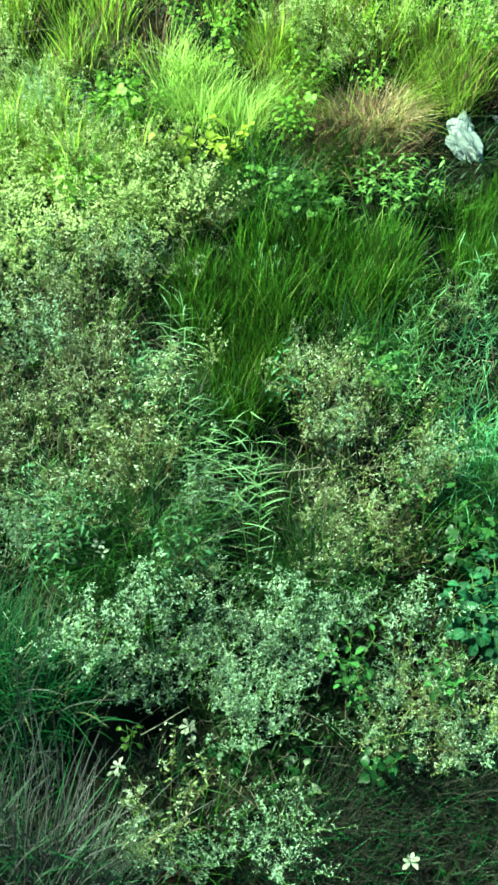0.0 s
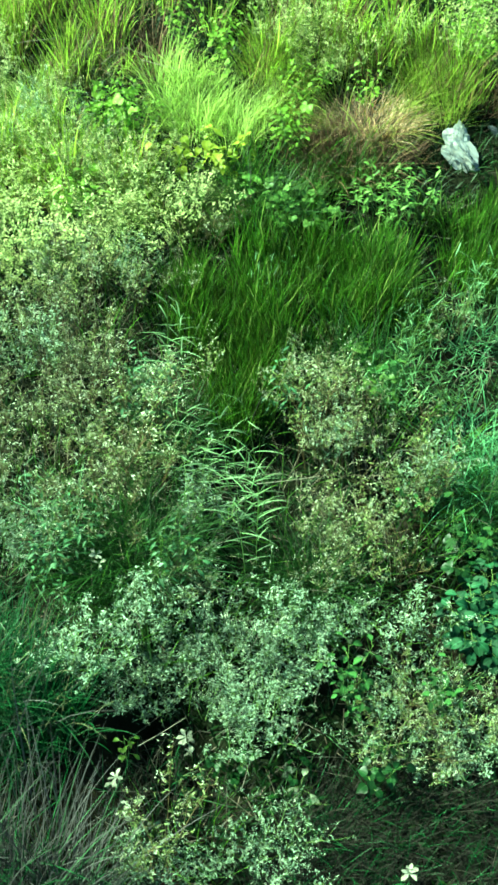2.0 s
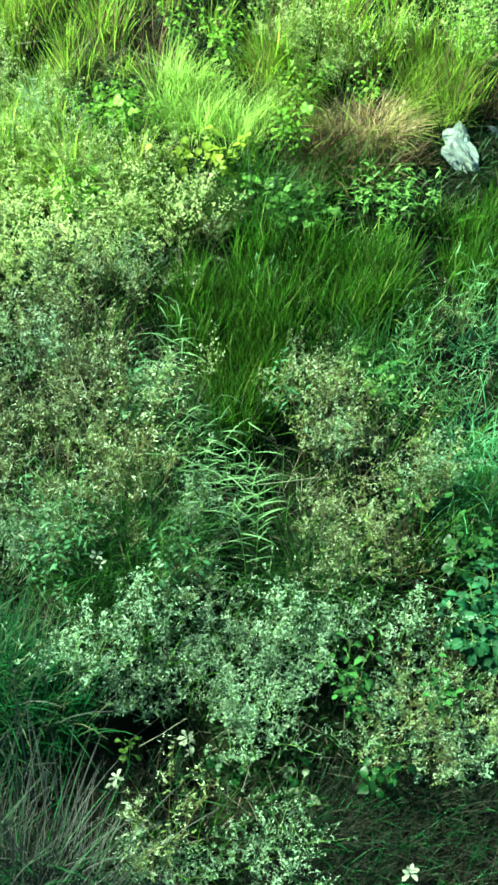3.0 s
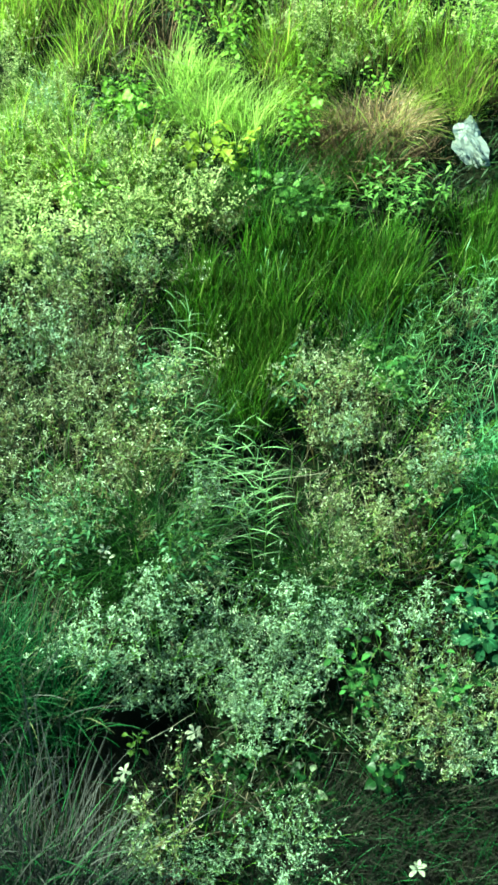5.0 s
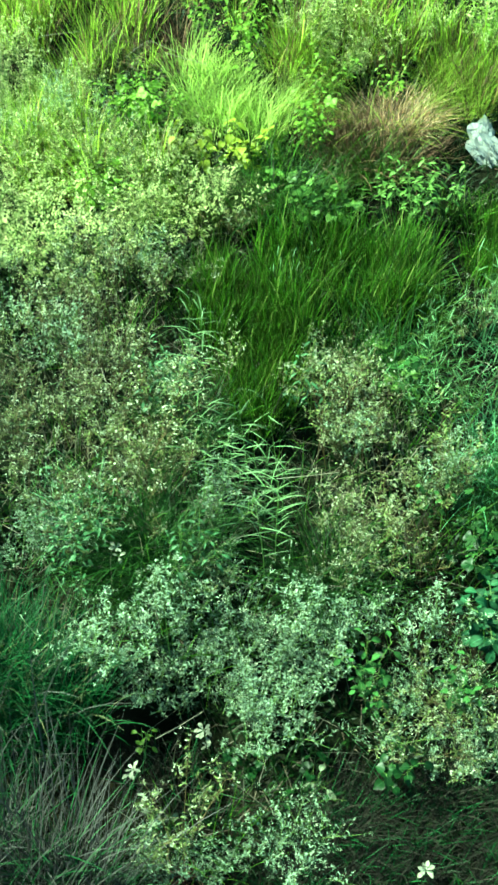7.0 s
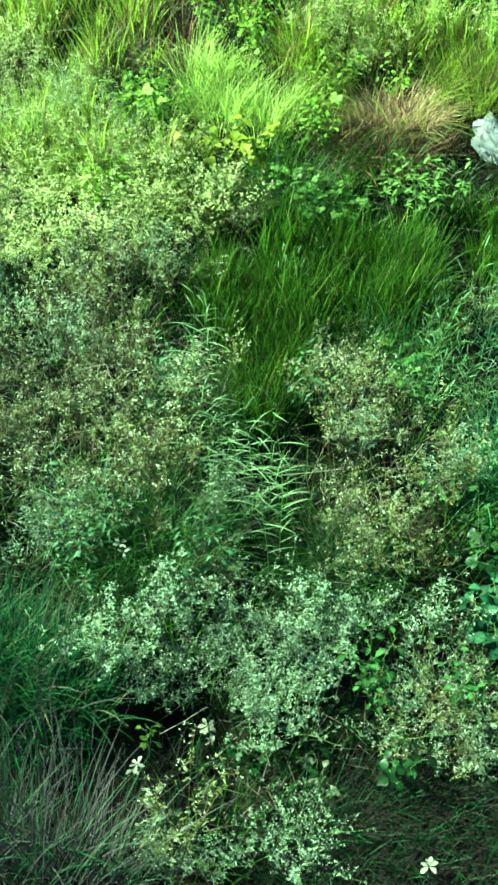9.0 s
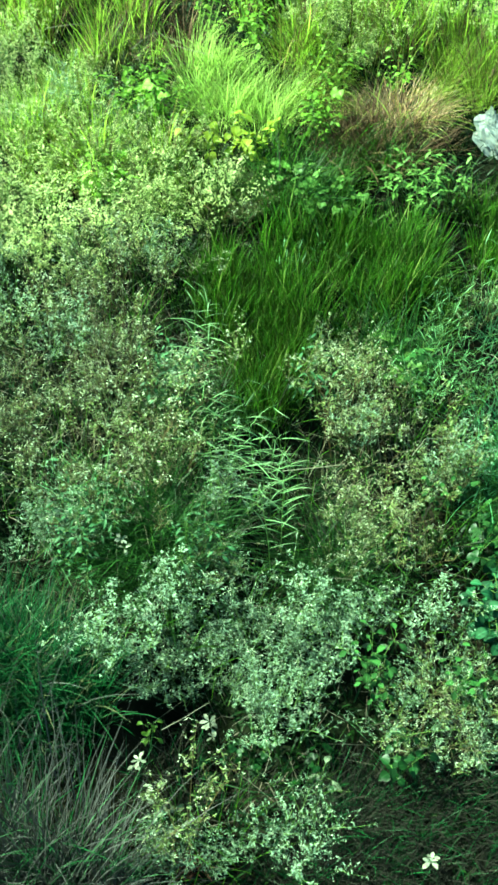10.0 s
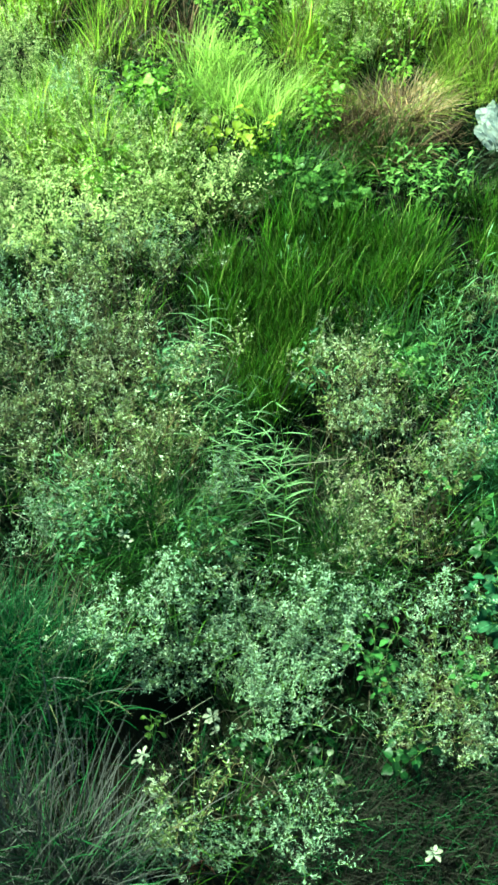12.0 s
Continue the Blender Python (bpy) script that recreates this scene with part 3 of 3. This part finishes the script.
spread([make_weed("cream_weed", "twiggy weed topped with dense cream flower heads", WEED_LEAF, STEM, s, h, 6, 0.020, 0.13, 0.0050, 0.95, 4, "cream flowering weeds", FLORET_CREAM, (1, 4), 4) for s, h in ((131, 0.30), (132, 0.26))],
       [(0.35, 2.95, 0.05, 0.14, 3), (0.67, 2.69, 0.06, 0.08, 3), (0.25, 3.27, 0.09, 0.07, 2), (0.35, 2.48, 0.13, 0.06, 3), (-0.53, 2.78, 0.11, 0.13, 3), (-0.77, 3.16, 0.17, 0.12, 3), (-0.26, 2.31, 0.11, 0.05, 2)], 0.08, (0.7, 1.1))
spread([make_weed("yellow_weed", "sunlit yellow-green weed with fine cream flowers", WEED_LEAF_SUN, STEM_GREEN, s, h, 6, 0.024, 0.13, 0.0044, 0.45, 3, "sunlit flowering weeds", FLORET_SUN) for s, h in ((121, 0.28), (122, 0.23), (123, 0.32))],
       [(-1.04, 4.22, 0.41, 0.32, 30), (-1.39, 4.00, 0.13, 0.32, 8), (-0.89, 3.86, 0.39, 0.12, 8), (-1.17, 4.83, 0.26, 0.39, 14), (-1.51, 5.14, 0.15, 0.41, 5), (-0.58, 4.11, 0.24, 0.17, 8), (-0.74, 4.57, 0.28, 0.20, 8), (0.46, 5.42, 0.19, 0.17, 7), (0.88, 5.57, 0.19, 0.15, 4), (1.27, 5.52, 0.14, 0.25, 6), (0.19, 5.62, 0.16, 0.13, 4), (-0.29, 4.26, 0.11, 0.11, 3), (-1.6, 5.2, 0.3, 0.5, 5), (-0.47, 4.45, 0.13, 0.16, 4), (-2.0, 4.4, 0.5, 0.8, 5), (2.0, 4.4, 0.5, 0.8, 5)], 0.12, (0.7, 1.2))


# ---- leafy herbs, reeds ----
def leaf_mesh(name, length, width, material, shape="ovate", curl=0.5, seed=0):
    """A folded leaf with a midrib, lying along +x from its stalk."""
    r = random.Random(seed)
    profile = {"ovate": (0.08, 0.62, 0.95, 1.0, 0.85, 0.5, 0.02), "heart": (0.55, 1.0, 1.0, 0.85, 0.6, 0.3, 0.02),
               "narrow": (0.12, 0.7, 1.0, 0.95, 0.7, 0.38, 0.02), "petal": (0.08, 0.3, 0.65, 0.95, 1.0, 0.75, 0.15), "broad": (0.1, 0.55, 0.85, 1.0, 0.98, 0.72, 0.06)}[shape]
    sheet = Sheet()
    points = arc((0, 0, 0), 0.0, math.pi / 2 - curl * 0.5, curl * 1.3, length, 7)
    wave = np.array([r.gauss(0, 0.03) * length for _ in range(7)])
    points[:, 2] += wave * 0.4
    sheet.leaf(points, np.array(profile) * width * 0.5, np.array((0, 1.0, 0)), np.array((0, 0, 1.0)), 0.3)
    return sheet.mesh(name, material)


def fingered_mesh(name, length, width, material, count, seed=0):
    """A compound leaf: count leaflets spread like a hand from the end of the stalk."""
    r = random.Random(seed)
    sheet = Sheet()
    for i in range(count):
        turn = (i - (count - 1) / 2) * (3.6 / count) + r.gauss(0, 0.08)
        size = length * (1.0 - 0.22 * abs(i - (count - 1) / 2)) * r.uniform(0.9, 1.1)
        points = arc((0, 0, 0), turn, 1.35, 0.5, size, 6)
        side = np.array((-math.sin(turn), math.cos(turn), 0.0))
        sheet.leaf(points, np.array((0.1, 0.6, 0.95, 1.0, 0.7, 0.05)) * width * 0.5, side, np.array((0, 0, 1.0)), 0.25)
    return sheet.mesh(name, material)


def make_herb(name, label, leaf_data, stems, height, leaves_each, splay, seed, stem_mat=STEM_GREEN, group="", leaf_tilt=0.35, petiole=0.02, facing=None, leaf_name="leaf", thick=0.0016):
    """A broad-leaved herb: leaning stems with single leaves set round them on short stalks."""
    def build():
        r = random.Random(seed)
        thing = tagged(new(name), label, "herb", group)
        wood, places = Sheet(), []
        for s in range(stems):
            heading = 6.283 * s / stems + r.uniform(-0.5, 0.5)
            line = arc((r.gauss(0, 0.01), r.gauss(0, 0.01), 0), heading, splay * r.uniform(0.3, 1.0), splay * r.uniform(0, 0.7), height * r.uniform(0.7, 1.1), 8)
            wood.tube(line, thick, thick * 0.5, 5)
            for i in range(leaves_each):
                at = 0.3 + 0.7 * (i + 0.5) / leaves_each
                k = min(int(at * 7), 6)
                p = line[k] + (line[k + 1] - line[k]) * (at * 7 - k)
                turn = (i * 2.4 + s if facing is None else facing + r.gauss(0, 0.9)) + r.uniform(-0.3, 0.3)
                reach = petiole * r.uniform(0.6, 1.4)
                q = p + np.array((math.cos(turn) * reach, math.sin(turn) * reach, reach * 0.5))
                wood.tube(np.array((p, (p + q) / 2 + (0, 0, reach * 0.1), q)), 0.0012, 0.0009, 4)
                places.append((q, turn, r.uniform(-0.25, 0.35) + leaf_tilt, r.uniform(0.7, 1.15), r.gauss(0, 0.25)))
        part("stem", wood.mesh("stem", stem_mat), thing)
        for q, turn, tilt, size, roll in places:
            leaf = part(leaf_name, leaf_data[r.randrange(len(leaf_data))], thing)
            leaf.matrix_basis = Matrix.LocRotScale(q, Euler((roll, tilt, turn)), (size, size, size))
        return thing
    return build


def leaf_set(name, length, width, material, shape, curl=0.5):
    return [leaf_mesh(name, length * k, width * k, material, shape, curl * c, i) for i, (k, c) in enumerate(((1.0, 1.0), (0.85, 0.6), (1.1, 1.4)))]


YELLOW_LEAVES = leaf_set("leaf", 0.062, 0.048, LEAF_YELLOW, "heart")
NARROW_LEAVES = leaf_set("leaf", 0.047, 0.015, LEAF_BRIGHT, "narrow")
DEEP_LEAVES = leaf_set("leaf", 0.055, 0.042, LEAF_DEEP, "heart")
MINT_LEAVES = leaf_set("leaf", 0.045, 0.013, LEAF_MINT, "narrow")
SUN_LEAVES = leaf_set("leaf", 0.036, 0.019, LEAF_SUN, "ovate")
OLIVE_LEAVES = leaf_set("leaf", 0.042, 0.024, LEAF_OLIVE, "ovate")
SHRUB_LEAVES = leaf_set("leaf", 0.057, 0.036, LEAF_BLUE, "broad", 0.6)

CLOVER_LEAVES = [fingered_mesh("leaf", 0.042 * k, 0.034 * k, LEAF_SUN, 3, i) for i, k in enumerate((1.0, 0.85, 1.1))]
LOBED_LEAVES = [fingered_mesh("leaf", 0.040 * k, 0.016 * k, LEAF_OLIVE, 5, i) for i, k in enumerate((1.0, 0.8, 1.15))]
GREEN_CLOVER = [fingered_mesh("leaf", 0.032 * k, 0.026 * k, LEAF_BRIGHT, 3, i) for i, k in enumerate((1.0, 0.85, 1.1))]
# Same trefoil as GREEN_CLOVER, with the hollow's shade in its leaf colour.
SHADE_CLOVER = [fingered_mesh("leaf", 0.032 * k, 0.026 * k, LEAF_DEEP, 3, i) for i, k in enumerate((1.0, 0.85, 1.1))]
GREY_LEAVES = leaf_set("leaf", 0.050, 0.024, LEAF_GREY, "ovate")

spread([make_herb("yellow_leaf_vine", "low creeping vine with yellow-green heart-shaped leaves in sun", YELLOW_LEAVES, 2, 0.30, 4, 0.6, s, group="yellow-leaved vine shoots", facing=-1.5, leaf_tilt=0.5) for s in (201, 202)],
       [(-0.26, 4.57, 0.20, 0.07, 7), (-0.06, 4.57, 0.11, 0.06, 3)], 0.08)
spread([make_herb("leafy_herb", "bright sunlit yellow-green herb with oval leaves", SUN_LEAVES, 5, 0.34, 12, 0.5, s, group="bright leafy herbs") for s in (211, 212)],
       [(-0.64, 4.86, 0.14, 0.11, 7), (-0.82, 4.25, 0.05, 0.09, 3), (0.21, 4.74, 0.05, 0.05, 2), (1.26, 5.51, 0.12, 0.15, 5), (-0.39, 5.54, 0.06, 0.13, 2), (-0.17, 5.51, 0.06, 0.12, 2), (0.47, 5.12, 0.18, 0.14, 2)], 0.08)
spread([make_herb("pointed_leaf_herb", "green herb with whorls of narrow pointed leaves", NARROW_LEAVES, 4, 0.30, 11, 0.5, s, group="pointed-leaf herbs") for s in (221, 222)],
       [(0.64, 4.20, 0.12, 0.13, 4), (0.84, 4.21, 0.04, 0.08, 1)], 0.09)
spread([make_herb("mint_herb", "mint-green leafy sprig among grey weeds", MINT_LEAVES, 4, 0.34, 10, 0.45, s, group="mint-green sprigs") for s in (225, 226)],
       [(-0.43, 3.12, 0.08, 0.13, 5), (-0.73, 2.40, 0.09, 0.12, 5), (0.14, 3.14, 0.06, 0.07, 2), (-0.29, 2.40, 0.05, 0.09, 2)], 0.07)
spread([make_herb("trefoil_herb", "low green herb with three small rounded leaflets to a leaf", GREEN_CLOVER, 3, 0.18, 5, 0.8, s, group="low trefoil herbs") for s in (231, 232)],
       [(0.27, 4.28, 0.14, 0.13, 8), (0.05, 4.39, 0.08, 0.08, 4), (0.57, 3.21, 0.05, 0.04, 2)], 0.08)
spread([make_herb("trefoil_herb", "low green trefoil herb, darkened in colour for a shaded hollow", SHADE_CLOVER, 3, 0.18, 5, 0.8, s, group="low trefoil herbs") for s in (233, 234)],
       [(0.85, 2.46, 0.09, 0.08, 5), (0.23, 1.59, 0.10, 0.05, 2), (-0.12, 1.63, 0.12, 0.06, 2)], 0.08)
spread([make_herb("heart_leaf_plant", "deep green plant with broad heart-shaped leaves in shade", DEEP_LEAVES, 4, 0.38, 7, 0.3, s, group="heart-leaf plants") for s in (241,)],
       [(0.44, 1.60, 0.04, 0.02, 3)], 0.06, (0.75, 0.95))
spread([make_herb("broadleaf_shrub", "blue-green shrub with large smooth oval leaves", SHRUB_LEAVES, 12, 0.28, 15, 0.65, s, group="broad-leaved shrubs", petiole=0.03, thick=0.003) for s in (251, 252)],
       [(0.85, 2.12, 0.01, 0.01, 1), (0.95, 2.23, 0.01, 0.01, 1), (0.94, 2.04, 0.01, 0.01, 1)], 0.12, (0.9, 1.0))
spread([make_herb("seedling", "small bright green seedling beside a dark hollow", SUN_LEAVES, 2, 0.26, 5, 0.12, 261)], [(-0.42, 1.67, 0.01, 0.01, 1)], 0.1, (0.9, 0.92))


spread([make_herb("clover", "bright green clover with three broad leaflets to a leaf", CLOVER_LEAVES, 3, 0.30, 3, 0.45, s, group="bright clovers") for s in (281, 282)],
       [(0.22, 4.79, 0.04, 0.05, 2), (0.14, 4.71, 0.03, 0.04, 1), (-0.84, 4.25, 0.03, 0.05, 2), (-0.15, 5.36, 0.06, 0.07, 2), (-0.68, 4.82, 0.10, 0.08, 4)], 0.05)
spread([make_herb("lobed_leaf_herb", "shaded green herb with hand-shaped lobed leaves", LOBED_LEAVES, 3, 0.30, 4, 0.45, s, group="lobed-leaf herbs") for s in (285, 286)],
       [(0.84, 2.44, 0.04, 0.04, 3), (0.57, 3.21, 0.03, 0.04, 2), (0.70, 1.86, 0.04, 0.02, 2)], 0.06)
spread([make_herb("grey_leaf_sprig", "grey-green sprig with a pair of pointed leaves in shade", GREY_LEAVES, 1, 0.16, 3, 0.3, s, group="grey-leaf sprigs") for s in (291,)],
       [(0.20, 1.53, 0.02, 0.01, 2), (-0.33, 1.43, 0.04, 0.02, 3), (0.40, 2.01, 0.02, 0.01, 1)], 0.05)
spread([make_herb("olive_herb", "yellowish green herb between pale weeds", OLIVE_LEAVES, 4, 0.33, 7, 0.35, s, group="olive herbs") for s in (271, 272)],
       [(0.37, 1.91, 0.05, 0.08, 3), (0.65, 2.58, 0.03, 0.03, 1), (0.75, 1.82, 0.08, 0.02, 1)], 0.08)


def make_reed(seed):
    """A leaning grass stem with two ranks of pale arching leaves."""
    def build():
        r = random.Random(seed)
        thing = tagged(new("reed_grass"), "leaning reed grass stem with ranks of pale narrow leaves", "grass", "reed grass stems")
        line = arc((0, 0, 0), 1.57 + r.gauss(0, 0.4), r.uniform(0.0, 0.2), r.uniform(0.0, 0.3), r.uniform(0.42, 0.62), 16)
        stalk = Sheet()
        stalk.tube(line, 0.0020, 0.0010, 5)
        part("stem", stalk.mesh("stem", STEM_GREEN), thing)
        for i in range(3, 16, 1 + seed % 2):
            blade = Sheet()
            turn = (math.pi if (i // (1 + seed % 2)) % 2 else 0.0) + r.gauss(0, 0.35)
            points = arc((0, 0, 0), 0, r.uniform(0.7, 1.2), r.uniform(0.4, 1.4), r.uniform(0.09, 0.18), 7)
            blade.leaf(points, 0.0021 * np.array((0.5, 0.9, 1.0, 0.9, 0.7, 0.4, 0.03)), np.array((0, 1.0, 0)), np.array((0, 0, 1.0)), 0.3)
            leaf = part("leaf", blade.mesh("leaf", REED), thing)
            leaf.matrix_basis = Matrix.LocRotScale(line[i], Euler((r.gauss(0, 0.3), 0, turn)), None)
        return thing
    return build


def reeds(zones):
    made = [None] * 4
    rng.seed(12)
    for x, y, rx, ry, count in zones:
        for px, py in scatter(x, y, rx, ry, count, 0.06):
            i = rng.randrange(4)
            m = stand(px, py, rng.gauss(0, 0.45), rng.uniform(0.75, 1.1), rng.uniform(-0.1, 0.1))
            if made[i] is None:
                made[i] = make_reed(300 + i)()
                made[i].matrix_basis = m
            else:
                copy_thing(made[i], m)


reeds([(-0.30, 3.14, 0.05, 0.20, 5), (-0.22, 2.80, 0.08, 0.13, 4), (-0.09, 2.65, 0.10, 0.15, 6), (0.02, 2.53, 0.07, 0.15, 4), (-0.24, 2.53, 0.06, 0.10, 3), (-0.00, 2.36, 0.05, 0.07, 2)])


def make_blossom(seed, tall):
    """A thin stem with a few long white petals."""
    def build():
        r = random.Random(seed)
        thing = tagged(new("white_flower"), "white flower with spread narrow petals on a thin stem", "flower", "white flowers")
        line = arc((0, 0, 0), r.uniform(0, 6.28), 0.1, 0.2, tall, 6)
        stalk = Sheet()
        stalk.tube(line, 0.0022, 0.0014, 5)
        part("stem", stalk.mesh("stem", STEM_GREEN), thing)
        petals = leaf_set("petal", 0.056, 0.026, PETAL, "petal", 0.4)
        for tier, count in ((5, 5), (4, 3)):
            dome = Sheet()
            dome.tube(np.array(((0, 0, -0.004), (0, 0, 0.002), (0, 0, 0.005))), 0.0052, 0.0030, 7)
            head = part("flower_head", dome.mesh("flower_head", STEM_GREEN), thing, "small green flower centre")
            head.matrix_basis = Matrix.Translation(line[tier])
            for i in range(count):
                petal = part("petal", petals[r.randrange(3)], head)
                turn = 6.283 * i / count + r.uniform(-0.3, 0.3) + tier
                petal.matrix_basis = Matrix.LocRotScale((0.005 * math.cos(turn), 0.005 * math.sin(turn), 0.002), Euler((r.gauss(0, 0.2), r.uniform(-0.5, 0.3), turn)), None)
        return thing
    return build


spread([make_blossom(s, 0.30) for s in (401, 402)], [(-0.20, 1.73, 0.00, 0.00, 1), (-0.225, 1.745, 0.00, 0.00, 1), (-0.47, 1.55, 0.00, 0.00, 1), (-0.31, 1.44, 0.01, 0.01, 1)], 0.01, (0.5, 0.58))
spread([make_blossom(404, 0.26)], [(0.52, 1.305, 0.00, 0.00, 1)], 0.01, (0.52, 0.56))
spread([make_blossom(403, 0.5)], [(-0.55, 2.32, 0.01, 0.01, 1)], 0.01, (0.45, 0.5))


# ---- litter ----
def make_stalk(x, y, high, turn, pitch, length, bends, seed):
    """A dry broken stalk lying on the plants, with a few kinks."""
    r = random.Random(seed)
    points, way, p = [np.zeros(3)], turn, np.zeros(3)
    for i in range(4 * (bends + 1)):
        p = p + length / (4 * (bends + 1)) * np.array((math.cos(way) * math.cos(pitch), math.sin(way) * math.cos(pitch), math.sin(pitch)))
        points.append(p)
        if i % 4 == 3:
            way, pitch = way + r.choice((-1, 1)) * r.uniform(0.8, 1.6), -pitch + r.gauss(0, 0.2)
        way += r.gauss(0, 0.07)
    sheet = Sheet()
    sheet.tube(np.array(points), 0.0016, 0.0009, 6)
    ob = tagged(new("dry_stalk", sheet.mesh("dry_stalk", DEAD_STALK)), "pale dry broken stalk caught among the plants", "stalk", "dry broken stalks")
    ob.matrix_basis = pose(x, y, lift(x, y) + high)


for row in ((0.87, 3.09, 0.28, 0.4, 0.1, 0.13, 2, 1), (0.95, 3.13, 0.28, -0.6, 0.15, 0.10, 1, 2), (-0.38, 1.69, 0.20, 0.5, 0.12, 0.19, 0, 3), (0.03, 2.57, 0.30, 0.1, 0.05, 0.24, 0, 4), (-1.20, 5.11, 0.35, 0.15, 0.1, 0.20, 0, 5), (-0.76, 5.01, 0.30, 0.9, 0.2, 0.34, 1, 6), (-0.56, 5.05, 0.30, -0.7, 0.1, 0.30, 0, 7), (0.54, 2.71, 0.30, 1.0, 0.1, 0.2, 1, 9), (-0.66, 3.00, 0.30, 2.0, 0.1, 0.16, 1, 10)):
    make_stalk(*row)


def make_bag(name, label, material, wide, seed):
    """A crumpled plastic bag: a slumped body with a pulled-in waist and a ragged mouth, sharp creases all over."""
    bm = bmesh.new()
    bmesh.ops.create_icosphere(bm, subdivisions=6, radius=1.0)
    shift = Vector((seed, 0.4 * seed, 0))
    for v in bm.verts:
        p = v.co.copy()
        waist = 1 - 0.22 * math.exp(-((p.y - 0.15) / 0.25) ** 2)
        ridge = 1 - 2 * abs(noise.noise(Vector((p.x * 1.3, p.y * 0.7, p.z * 1.3)) + shift))
        crease = 0.28 * max(ridge, 0.0) ** 2 + 0.05 * (1 - 2 * abs(noise.noise(Vector((p.x * 3, p.y * 1.2, p.z * 3)) - shift))) + 0.20 * noise.noise(p * 1.6 + shift) + 0.04 * noise.noise(p * 9)
        edge = 0.30 * noise.noise(Vector((3.5 * math.atan2(p.x, p.z), 2.0, seed)))
        q = Vector((p.x * (0.78 if p.y < 0.1 else 0.60) * waist, p.y * (1.05 + edge * abs(p.y)), max(p.z * 0.34 * waist, -0.16)))
        v.co = Vector((q.x + 0.22 * q.y * q.y, q.y, q.z)) * (0.66 + crease)
    bmesh.ops.scale(bm, vec=(wide, wide, wide), verts=bm.verts)
    data = bpy.data.meshes.new(name)
    bm.to_mesh(data)
    bm.free()
    data.materials.append(material)
    return tagged(new(name, data), label, "bag")


def place_bag(ob, x, y, turn, high):
    ob.matrix_basis = pose(x, y, lift(x, y) + high, 22, 4, turn)


place_bag(make_bag("plastic_bag", "crumpled white plastic bag lying in the grass", PLASTIC, 0.155, 3.0), 1.085, 4.75, 12, 0.045)
place_bag(make_bag("plastic_scrap", "small dark plastic scrap lying in the grass", PLASTIC_DARK, 0.06, 8.0), 1.33, 4.93, 70, 0.02)


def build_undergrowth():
    """Low leaves and fallen straw that fill the gaps between the plants; the leaves' near-black green stands for shade.
    """
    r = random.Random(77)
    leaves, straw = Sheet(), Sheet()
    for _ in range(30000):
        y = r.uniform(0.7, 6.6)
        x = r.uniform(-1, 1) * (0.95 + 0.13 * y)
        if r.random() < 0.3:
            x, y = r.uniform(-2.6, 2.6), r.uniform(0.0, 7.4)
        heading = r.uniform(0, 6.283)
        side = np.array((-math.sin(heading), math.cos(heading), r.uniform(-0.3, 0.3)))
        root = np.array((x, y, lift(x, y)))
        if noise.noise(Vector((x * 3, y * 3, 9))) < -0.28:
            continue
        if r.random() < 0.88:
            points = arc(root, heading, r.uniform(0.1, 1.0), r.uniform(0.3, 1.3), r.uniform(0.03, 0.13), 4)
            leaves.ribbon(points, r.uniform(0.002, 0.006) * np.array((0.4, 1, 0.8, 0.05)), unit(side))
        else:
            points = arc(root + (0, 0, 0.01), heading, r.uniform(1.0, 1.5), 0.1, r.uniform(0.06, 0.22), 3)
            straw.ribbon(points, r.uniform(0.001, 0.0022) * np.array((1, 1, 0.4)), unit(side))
    tagged(new("undergrowth", leaves.mesh("undergrowth", UNDER)), "low green undergrowth covering the soil, darkened in colour as gap shade", "undergrowth", kind="stuff")
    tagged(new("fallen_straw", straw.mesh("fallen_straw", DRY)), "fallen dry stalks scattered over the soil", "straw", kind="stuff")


build_undergrowth()
